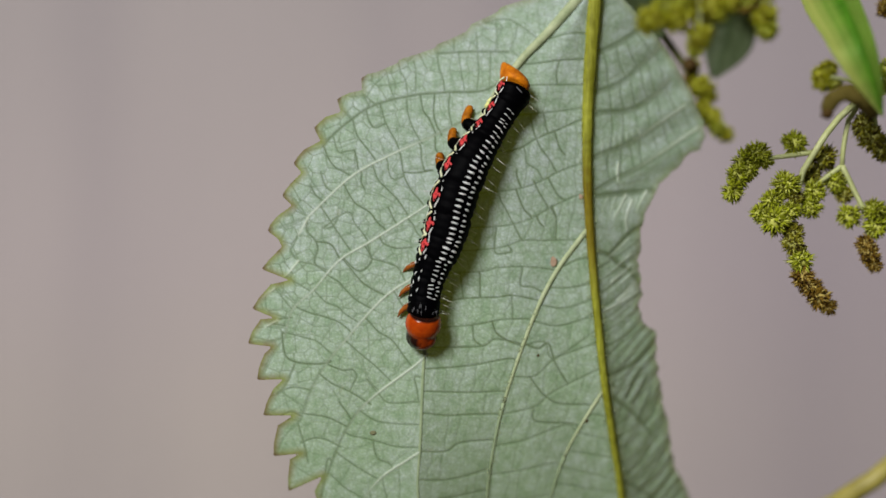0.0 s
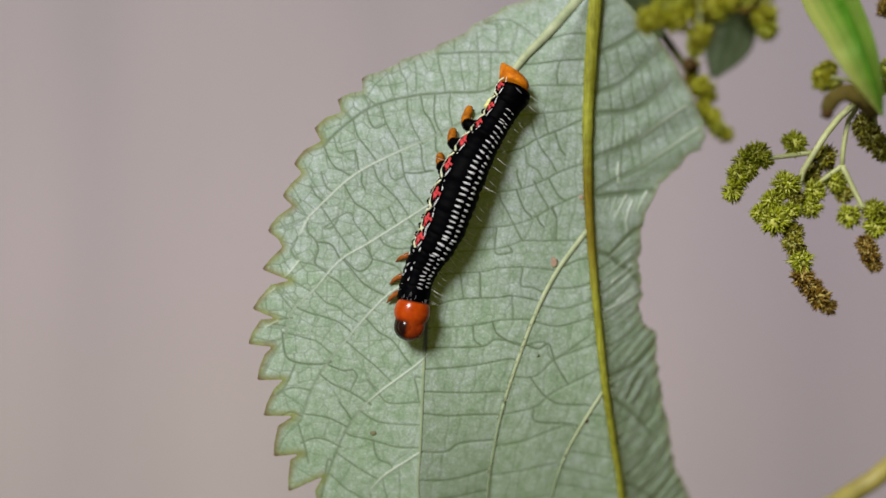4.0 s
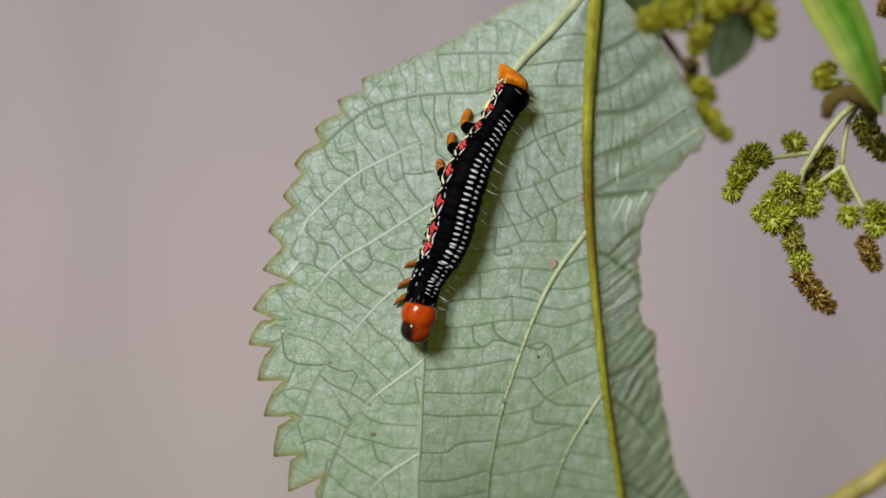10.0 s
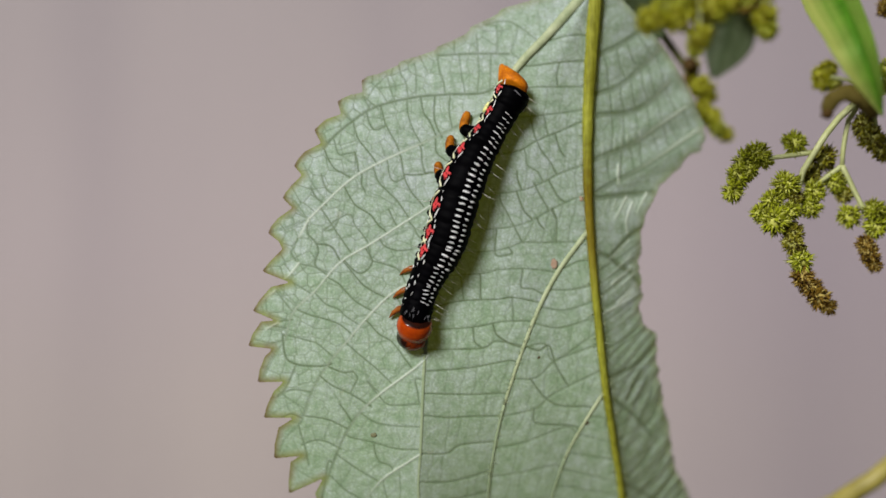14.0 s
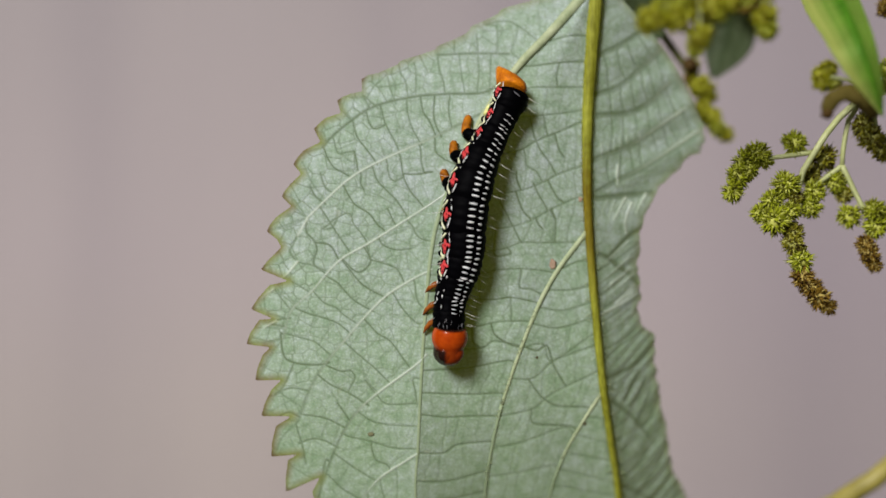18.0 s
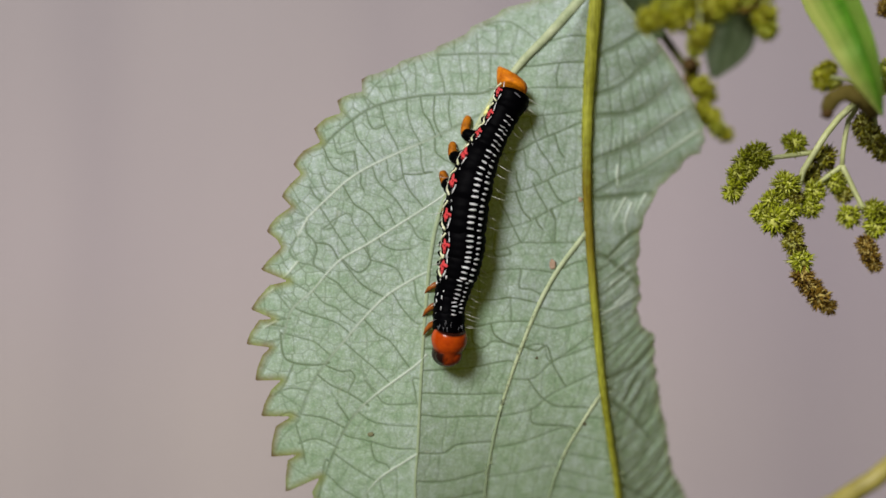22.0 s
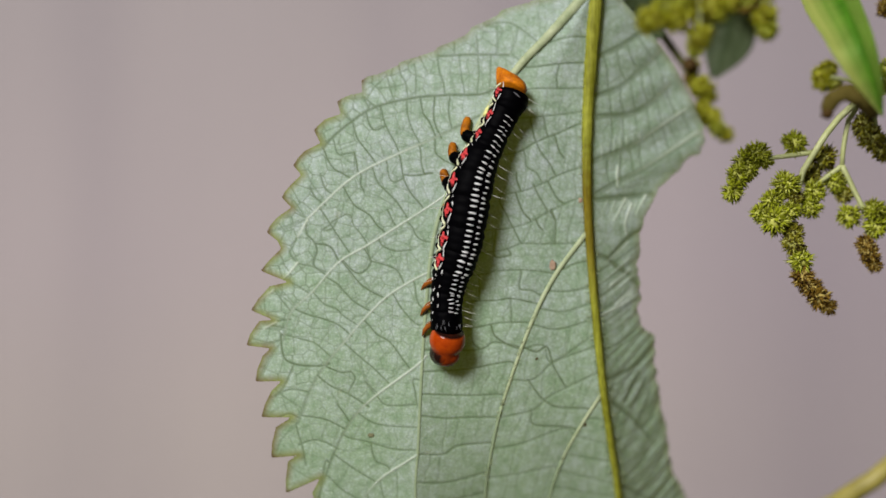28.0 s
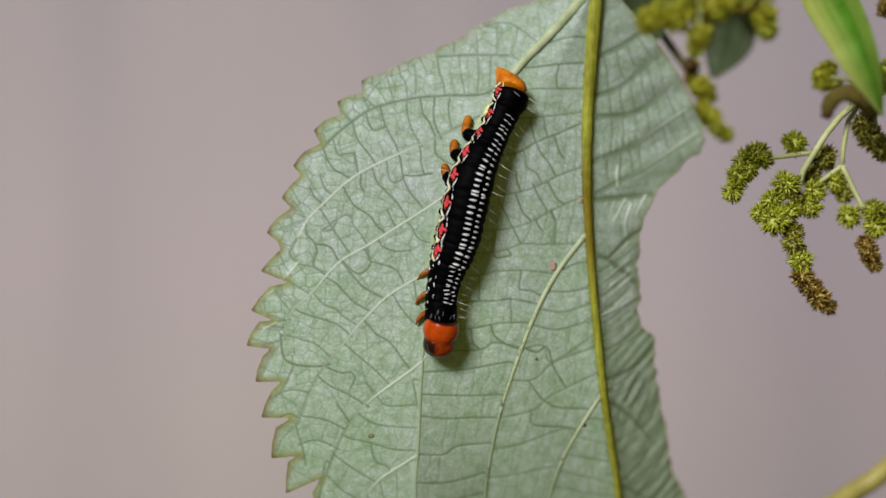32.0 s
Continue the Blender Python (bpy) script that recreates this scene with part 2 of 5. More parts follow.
def tube(bm, points, radii, sides=8, flat=1.0):
    """A capped tube through points; radii is one number or one for each point."""
    pts = [Vector(p) for p in points]
    if isinstance(radii, (int, float)):
        radii = [radii] * len(pts)
    radii = [float(r) for r in radii]
    ref, rings = Vector((0.02, -1, 0.01)), []
    for i, p in enumerate(pts):
        d = (pts[min(i + 1, len(pts) - 1)] - pts[max(i - 1, 0)]).normalized()
        a = d.cross(ref)
        a = a.normalized() if a.length > 1e-4 else d.orthogonal().normalized()
        c = a.cross(d).normalized()
        rings.append([bm.verts.new(p + radii[i] * (math.cos(k * math.tau / sides) * a + flat * math.sin(k * math.tau / sides) * c)) for k in range(sides)])
    for r, q in zip(rings, rings[1:]):
        for k in range(sides):
            bm.faces.new((r[k], r[(k + 1) % sides], q[(k + 1) % sides], q[k]))
    bm.faces.new(rings[0][::-1])
    bm.faces.new(rings[-1])
    return bm


def blob(bm, centre, size, turn=None, subdiv=2, rough=0.0, seed=0):
    """A rounded lump: an icosphere drawn out to size, with an uneven surface."""
    m = Matrix.Translation([float(c) for c in centre]) @ (turn.to_4x4() if turn else Matrix()) @ Matrix.Diagonal((*size, 1))
    r = bmesh.ops.create_icosphere(bm, subdivisions=subdiv, radius=1.0)
    for v in r["verts"]:
        if rough:
            v.co *= 1 + rough * noise.noise(v.co * 2.3 + Vector((seed * 3.1, 0, 0)))
        v.co = m @ v.co
    return bm


# ---- the setting ----
def slab(name, low, high, mat, label, category):
    bm = bmesh.new()
    bmesh.ops.create_cube(bm, size=1)
    a, b = Vector(low), Vector(high)
    for v in bm.verts:
        v.co = Vector(((a.x + b.x) / 2 + v.co.x * (b.x - a.x), (a.y + b.y) / 2 + v.co.y * (b.y - a.y), (a.z + b.z) / 2 + v.co.z * (b.z - a.z)))
    bmesh.ops.bevel(bm, geom=bm.edges[:], offset=0.006, segments=2, affect="EDGES")
    ob = part(name, bm, mat, None)
    return tagged(ob, label, category, kind="structure")


WALL_Y = 0.75
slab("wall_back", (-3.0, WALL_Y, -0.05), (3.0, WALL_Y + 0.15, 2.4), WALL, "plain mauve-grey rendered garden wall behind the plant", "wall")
bm = bmesh.new()
bmesh.ops.create_grid(bm, x_segments=24, y_segments=24, size=60)
tagged(part("ground", bm, GROUND, None), "dark brown garden soil below the plant", "ground", kind="structure")

# ---- the big leaf ----
MID_LINE = [(1056, -60), (1048, 60), (1040, 200), (1040, 330), (1047, 450), (1057, 560), (1070, 680), (1085, 780), (1100, 882), (1113, 1050), (1120, 1240)]
LATERAL = [(1040, -20), (1022, 0), (970, 58), (920, 110), (862, 190), (812, 290), (778, 380), (764, 450), (757, 530), (752, 600), (748, 680), (744, 780), (740, 882), (760, 1000)]
INNER = [(1040, 405), (985, 480), (945, 560), (905, 670), (880, 760), (862, 882), (870, 1000)]
LOWER = [(1068, 690), (1030, 750), (1000, 805), (975, 882), (965, 980)]
BRANCHES = [
    [(880, 150), (850, 162), (790, 164), (728, 170), (662, 187), (616, 217), (586, 243), (572, 260)],
    [(868, 190), (775, 237), (690, 275), (620, 314), (544, 385)],
    [(800, 330), (767, 356), (660, 425), (602, 460), (554, 514), (518, 549), (503, 600)],
    [(766, 474), (728, 494), (684, 523), (642, 566), (616, 597), (585, 634), (554, 683), (531, 746)],
    [(757, 625), (737, 645), (652, 710), (612, 763), (580, 840), (566, 890)],
    [(744, 800), (720, 815), (670, 850), (632, 905), (610, 970)],
    [(742, 940), (715, 960), (680, 1000), (660, 1040)],
]
RIGHT = [
    [(1050, 95), (1095, 75), (1140, 45)],
    [(1052, 162), (1098, 145), (1153, 98), (1170, 78)],
    [(1057, 198), (1115, 193), (1153, 172), (1186, 138)],
    [(1050, 277), (1119, 250), (1160, 222), (1213, 186)],
    [(1048, 340), (1085, 318), (1132, 294), (1170, 270), (1235, 226)],
    [(1053, 346), (1100, 341), (1155, 335)],
    [(1058, 442), (1079, 452), (1113, 478), (1143, 514)],
    [(1079, 452), (1100, 427), (1120, 408), (1143, 398)],
    [(1072, 668), (1124, 639), (1158, 598)],
    [(1082, 700), (1120, 730), (1151, 765)],
    [(1098, 850), (1140, 870), (1180, 905)],
]

# the larger cross veins from the midrib to the lateral vein, and from the inner vein to it
CROSS_UPPER = [
    [(1038, 60), (1005, 62), (968, 70)], [(1035, 105), (990, 108), (935, 114)], [(1030, 150), (985, 152), (940, 150), (908, 158)], [(1027, 192), (990, 196), (938, 202), (880, 206)],
    [(1026, 214), (990, 230), (950, 246), (915, 264), (850, 268)], [(1028, 290), (990, 305), (960, 320), (920, 335), (870, 340), (815, 345)],
    [(1030, 342), (985, 362), (950, 382), (920, 395), (880, 401), (790, 403)], [(1020, 425), (960, 427), (925, 425), (880, 440), (770, 446)],
]
CROSS_LOWER = [
    [(980, 478), (931, 472), (880, 475), (855, 482), (764, 486)], [(950, 530), (907, 524), (880, 526), (810, 530), (758, 544)], [(936, 566), (890, 566), (854, 574), (820, 577), (756, 580)],
    [(910, 606), (875, 601), (850, 612), (756, 615)], [(899, 637), (833, 647), (759, 653)],
    [(887, 693), (830, 695), (750, 693)], [(883, 732), (835, 734), (792, 736), (752, 732)], [(876, 778), (815, 785), (790, 798), (748, 800)], [(868, 830), (800, 848), (745, 850)], [(862, 868), (800, 880), (742, 890)],
    [(862, 920), (800, 922), (742, 915)],
]
# short veins that join them
JOINS_UPPER = [
    [(915, 300), (917, 315), (922, 334)], [(946, 322), (955, 340), (968, 362)], [(970, 316), (985, 342), (997, 354)], [(920, 350), (928, 370), (938, 382)], [(885, 353), (898, 376), (906, 394)],
    [(950, 385), (955, 395), (962, 402)], [(978, 368), (985, 384)], [(880, 406), (878, 424), (878, 448), (905, 446)], [(912, 402), (917, 416), (925, 424)], [(930, 268), (934, 290), (950, 300), (960, 314)],
    [(958, 262), (972, 284), (984, 302)], [(990, 110), (986, 128), (988, 150)], [(962, 200), (964, 212), (968, 228)], [(940, 210), (945, 236)], [(985, 240), (990, 262), (1000, 276)], [(985, 405), (983, 424)],
]
JOINS_LOWER = [
    [(905, 530), (907, 548)], [(925, 478), (922, 505), (945, 508)], [(872, 572), (878, 590), (900, 602)], [(838, 580), (840, 600), (850, 612)], [(850, 490), (852, 524)], [(815, 488), (820, 528)],
    [(952, 616), (972, 610), (982, 640), (1000, 672)], [(940, 670), (962, 700), (990, 715), (1040, 718)], [(944, 725), (950, 745), (1010, 750)],
]
# rungs between the side veins, strip by strip from the top; each strip runs from the lateral vein to the edge
RUNGS_TOP = [
    [(868, 94), (870, 122), (866, 160)], [(845, 94), (847, 130), (845, 161)], [(812, 94), (815, 125), (820, 150), (822, 163)], [(775, 96), (778, 120), (785, 140), (788, 164)],
    [(733, 108), (735, 130), (736, 168)], [(706, 112), (709, 128), (716, 142)], [(686, 134), (692, 160), (700, 180)], [(643, 168), (655, 178), (668, 190)],
]
RUNGS_ONE = [
    [(797, 165), (795, 195), (800, 224)], [(770, 166), (768, 200), (772, 220), (782, 238)], [(745, 169), (750, 195), (760, 212)], [(722, 173), (723, 200), (730, 225), (738, 240), (748, 254)],
    [(675, 186), (680, 210), (690, 232), (700, 250), (708, 268)], [(650, 198), (655, 216), (664, 228)], [(625, 216), (632, 240), (645, 258), (658, 275), (670, 290)],
    [(592, 246), (600, 268), (615, 267), (628, 265)], [(628, 265), (632, 278), (633, 302)], [(575, 262), (582, 282), (592, 296), (605, 303), (622, 312)],
]
RUNGS_TWO = [
    [(770, 248), (772, 265), (785, 278), (795, 281)], [(745, 260), (747, 285), (752, 303)], [(765, 303), (740, 306), (716, 305)], [(708, 276), (714, 305), (718, 320), (730, 340), (745, 358)],
    [(685, 286), (690, 310), (698, 318), (714, 312)], [(662, 298), (668, 318), (685, 335), (700, 350), (716, 372)], [(640, 308), (639, 322), (645, 336)], [(688, 368), (696, 388)],
    [(610, 330), (620, 350), (630, 362), (655, 378), (670, 395), (680, 404)], [(612, 376), (624, 380), (628, 395), (640, 410), (650, 424)], [(570, 370), (585, 395), (605, 420), (622, 446)],
]
RUNGS_THREE = [
    [(720, 386), (730, 398), (738, 412), (748, 420)], [(672, 415), (680, 430), (700, 440), (728, 440)], [(650, 432), (655, 448), (658, 458), (680, 462), (704, 474)], [(658, 458), (650, 475), (638, 479), (625, 475), (612, 460)],
    [(622, 478), (640, 500), (660, 512), (686, 524)], [(580, 488), (600, 500), (612, 514), (632, 532), (662, 550)], [(556, 514), (575, 535), (597, 545), (612, 556), (636, 571)], [(530, 546), (550, 555), (580, 562), (605, 572), (624, 590)],
    [(506, 590), (545, 600), (562, 606), (586, 626)],
]
RUNGS_FOUR = [
    [(735, 500), (742, 530), (756, 548)], [(700, 520), (715, 545), (740, 570)], [(655, 570), (672, 588), (692, 602), (714, 632), (728, 650)], [(616, 606), (640, 630), (665, 650), (694, 676)], [(650, 672), (660, 684), (672, 692)],
    [(624, 656), (632, 666), (622, 684)], [(586, 648), (606, 654), (624, 656)], [(568, 664), (590, 680), (620, 695), (655, 716)], [(600, 712), (610, 724), (622, 742)], [(542, 734), (580, 740), (617, 755)], [(534, 782), (555, 776), (576, 778), (602, 790)],
]
RUNGS_FIVE = [
    [(735, 668), (738, 690), (742, 712)], [(670, 698), (690, 714), (742, 712)], [(644, 732), (665, 745), (700, 750), (744, 752)], [(622, 772), (660, 780), (700, 790), (742, 792)], [(662, 786), (670, 810), (688, 822)], [(600, 802), (630, 825), (668, 848)],
    [(586, 840), (610, 862), (640, 880)],
]
# the net along the toothed edge
EDGE_NET = [
    [(545, 385), (530, 410), (520, 435), (515, 445), (530, 462), (556, 468), (586, 482)], [(545, 408), (556, 425), (562, 440), (558, 466)], [(560, 428), (586, 432), (600, 456)], [(510, 494), (530, 505), (550, 516)], [(488, 512), (505, 535), (520, 550)],
    [(478, 571), (500, 565), (516, 563)], [(550, 330), (560, 345), (576, 360)], [(568, 306), (578, 330), (592, 342)], [(586, 640), (560, 645), (525, 641), (505, 630), (500, 592)], [(522, 645), (508, 680), (490, 700)], [(545, 690), (520, 686), (505, 690)],
    [(536, 738), (515, 730), (500, 736)], [(530, 750), (540, 790), (546, 822)], [(580, 815), (573, 850), (568, 884)], [(600, 385), (590, 402), (575, 404)],
]
PALE_TEETH = [[(528, 462), (512, 482), (495, 498)], [(486, 511), (476, 518), (465, 527)], [(491, 567), (480, 573), (469, 580)], [(545, 386), (538, 398), (528, 416)]]
# cross veins from the inner vein to the midrib
NEAR_CROSS = [
    [(1000, 470), (1020, 462), (1047, 455)], [(975, 510), (1010, 508), (1050, 500)], [(960, 540), (1000, 545), (1052, 530)], [(944, 568), (988, 577), (1047, 561)],
    [(926, 611), (964, 606), (981, 636), (1050, 590)], [(905, 668), (947, 666), (981, 639), (1015, 622), (1058, 606)], [(895, 732), (947, 718), (981, 694), (1061, 654)],
    [(878, 790), (930, 780), (1000, 752)], [(872, 840), (930, 832), (980, 820)], [(866, 890), (920, 886), (970, 876)],
]
# the topmost side vein and the edge above the side veins
TOP_VEIN = [(900, 92), (835, 92), (775, 95)]
ABOVE_TOP = [[(940, 60), (900, 36), (860, 39)], [(878, 42), (880, 70), (881, 91)], [(843, 58), (845, 90)], [(803, 70), (803, 93)], [(915, 44), (912, 66), (905, 88)]]
# creases beyond the midrib that catch the light, painted pale
LIT_CREASES = [[(1108, 346), (1098, 365), (1088, 384)], [(1119, 354), (1108, 385), (1110, 409)], [(1144, 339), (1135, 355), (1127, 372)], [(1083, 499), (1092, 491), (1102, 483)],
           [(1093, 533), (1108, 518), (1124, 499)], [(1066, 552), (1095, 537), (1134, 514)], [(1094, 290), (1093, 305), (1094, 322)]]

# folds and veins beyond the midrib; shade in the folds is painted dark
SHADED_CREASES = [[(1162, 598), (1145, 625), (1122, 645), (1080, 664)], [(1134, 652), (1122, 676), (1110, 704)], [(1146, 662), (1134, 690), (1120, 714)], [(1154, 684), (1143, 716), (1128, 744)], [(1166, 704), (1155, 734), (1140, 752)],
                [(1152, 790), (1132, 818), (1108, 842)], [(1178, 800), (1158, 834), (1130, 872)], [(1192, 822), (1176, 856), (1150, 890)], [(1206, 850), (1190, 884), (1170, 910)], [(1142, 398), (1122, 408), (1098, 430), (1080, 450)],
                [(1116, 478), (1096, 470), (1074, 448)]]


def leaf_outline():
    """The leaf's edge, as a closed run of points: a coarsely toothed side and a chewed side."""
    smooth = spline([(1010, -20), (952, 8), (862, 42), (765, 92), (655, 132), (603, 172), (560, 222), (528, 282), (506, 340), (482, 400),
                     (470, 470), (455, 540), (446, 604), (462, 668), (474, 730), (492, 800), (540, 868), (640, 1010), (800, 1130), (960, 1210), (1110, 1290)], 900)
    teeth = [(1010, -20)]
    s = np.concatenate([[0], np.cumsum(np.linalg.norm(np.diff(smooth, axis=0), axis=1))])
    rng = np.random.RandomState(4)
    # tip places along the edge: fine and shallow above, coarse below
    tips = [(938, -4), (884, 15), (832, 45), (772, 80), (706, 107), (640, 138), (597, 176), (556, 226), (520, 289), (500, 346), (474, 408),
            (464, 475), (447, 545), (439, 607), (455, 671), (466, 734), (484, 806), (510, 868), (575, 935), (640, 1000), (720, 1060), (810, 1120), (910, 1175), (1010, 1230)]
    for i, tip in enumerate(tips):
        tip = np.array(tip, float)
        nxt = np.array(tips[i + 1] if i + 1 < len(tips) else (1110, 1290), float)
        prv = np.array(tips[i - 1] if i else (1010, -20), float)
        along = (nxt - prv) / np.linalg.norm(nxt - prv)
        inward = np.array([along[1], -along[0]])
        if inward @ (np.array([880, 480]) - tip) < 0:
            inward = -inward
        gap = np.linalg.norm(nxt - tip)
        deep = 6 + 0.24 * gap if i > 4 else 2.5 + 0.03 * gap
        if i > 10:
            deep = 0.72 * gap
        last = np.linalg.norm(tip - prv)
        # a convex back, the tip, then a short straight step inwards
        back = tip - along * last * 0.42 + inward * deep * 0.30
        back2 = tip - along * last * 0.16 + inward * deep * 0.07
        if i > 10:
            back = tip - along * last * 0.64 + inward * deep * 0.50
            back2 = tip - along * last * 0.28 + inward * deep * 0.17
        notch = tip + along * gap * 0.16 + inward * deep * 0.95
        teeth += [tuple(back + rng.normal(0, 1.0, 2)), tuple(back2 + rng.normal(0, 0.7, 2)), tuple(tip),
                  tuple(tip + along * 2.5 + inward * 3), tuple(notch + rng.normal(0, 1.4, 2))]
    right = spline([(1112, 1290), (1190, 1180), (1232, 1050), (1232, 960), (1216, 872), (1197, 830), (1183, 765), (1170, 700), (1161, 640),
                    (1159, 610), (1163, 591), (1141, 574), (1134, 562), (1135, 535), (1137, 510), (1131, 462), (1139, 400), (1150, 362), (1168, 328), (1195, 298), (1224, 272),
                    (1248, 246), (1238, 200), (1214, 150), (1190, 105), (1150, 50), (1110, 5), (1080, -30)], 260)
    nick = [noise.noise(Vector((i * 0.23, 1.7, 0))) * 6 + noise.noise(Vector((i * 0.71, 9.7, 0))) * 5 for i in range(260)]
    chew = [(x + (k if 60 < i < 215 else 0.25 * k), y + 0.4 * k) for i, ((x, y), k) in enumerate(zip(right, nick))]
    return np.array(teeth + chew + [(1052, -62)])


def leaf_depth(u, v):
    """How far the blade lies behind the leaf's plane: a fold along the midrib and the lateral vein, and a slow wave."""
    mid = np.interp(v, [p[1] for p in MID_LINE], [p[0] for p in MID_LINE])
    lat = np.interp(v, [p[1] for p in LATERAL], [p[0] for p in LATERAL])
    d = np.maximum(u - mid, 0) * np.interp(v, [390, 560], [0.38, 0.76]) + np.maximum(u - lat, 0) * 0.22
    d = d + np.where(u < mid, -9 * np.exp(-((u - (mid + lat) / 2) / (0.3 * np.maximum(mid - lat, 30))) ** 2), 0)
    low = np.maximum(v - 560, 0)
    d = d + 0.0004 * low ** 2 * np.clip((u - lat) / 130, 0, 1) + 0.0005 * low ** 2
    left = np.maximum(620 - u, 0)
    d = d + 0.0006 * left ** 2 + 5 * np.sin(v / 130.0) * np.clip((700 - u) / 250, 0, 1)
    d = d + 0.29 * 55 * np.log1p(np.exp((250 - v) / 55))
    right = np.clip((u - mid) / 90, 0, 1)
    return d + np.where(u > mid, np.interp(v, [560, 660], [1.0, 1.6]) * np.sin((v + 1.1 * (u - mid)) / 4.6 + 3 * np.sin(v / 47) + 2 * np.sin(u / 23 + v / 80)) * right * np.clip((v - 400) / 60, 0, 1) + 2.5 * np.sin((v + 0.5 * (u - mid)) / 11.5) * right * np.clip((420 - v) / 60, 0, 1), 0)


def ladder(a, b, step, rng, rise=0.0, span=(0.0, 1.0), span2=None, mesh=21.0, fine=1.0):
    """Cross veins between two veins, like the rungs of a bent ladder."""
    n = max(2, int(np.linalg.norm(np.diff(a, axis=0), axis=1).sum() * (span[1] - span[0]) / step))
    span2 = span2 or span
    rungs = []
    for i in range(n):
        f = (i + 0.5 + rng.uniform(-0.25, 0.25)) / n
        p = a[int((span[0] + f * (span[1] - span[0])) * (len(a) - 1))]
        q = b[int(np.clip(span2[0] + (f + rise + rng.uniform(-0.02, 0.02)) * (span2[1] - span2[0]), 0, 1) * (len(b) - 1))]
        gap = np.linalg.norm(q - p)
        if gap < 8:
            continue
        side = np.array([-(q - p)[1], (q - p)[0]]) / gap
        bow = rng.normal(0, 0.03) * gap
        k = max(2, int(gap / 30))
        way = [p + (q - p) * (g / k + (rng.uniform(-0.2, 0.2) / k if 0 < g < k else 0)) + side * (bow * math.sin(math.pi * g / k) + (rng.normal(0, 1.8) if 0 < g < k else 0)) for g in range(k + 1)]
        rungs.append(spline(way, int(gap / 1.3) + 6))
    return net_of(rungs, step, rng, mesh, fine)


def net_of(rungs, step, rng, mesh=21.0, fine=1.0):
    """The rungs, and a net of fainter veins from rung to rung: line, strength, width."""
    out = [(line, rng.uniform(0.75, 1.0) * min(fine, 1.0), 1.3) for line in rungs]
    # short veins from rung to rung close the meshes of the net
    for one, two in zip(rungs, rungs[1:]):
        gap = np.linalg.norm(one[-1] - one[0])
        m = max(1, int(gap / mesh))
        for g in range(m):
            t = (g + 0.5 + rng.uniform(-0.35, 0.35)) / m
            x, y = one[int(t * (len(one) - 1))], two[int(np.clip(t + rng.uniform(-0.12, 0.12) / m, 0, 1) * (len(two) - 1))]
            if np.linalg.norm(y - x) > 3.2 * step:
                y = x + (y - x) * 0.45
            c1, c2 = x + (y - x) * 0.35 + rng.normal(0, 2.2, 2), x + (y - x) * 0.7 + rng.normal(0, 2.2, 2)
            out.append((spline([x, c1, c2, y], 44), rng.uniform(0.14, 0.42) * fine, 1.7))
            for _ in range(1 + (step > 36)):
                h = rng.uniform(0.2, 0.8)
                z = x + (y - x) * h + rng.normal(0, 1.5, 2)
                e = (one[-1] - one[0]) / max(gap, 1) * rng.choice([-1, 1]) * mesh * rng.uniform(0.5, 0.95)
                out.append((spline([z, z + e * 0.5 + rng.normal(0, 2.2, 2), z + e], 26), rng.uniform(0.05, 0.18) * fine, 1.6))
    return out


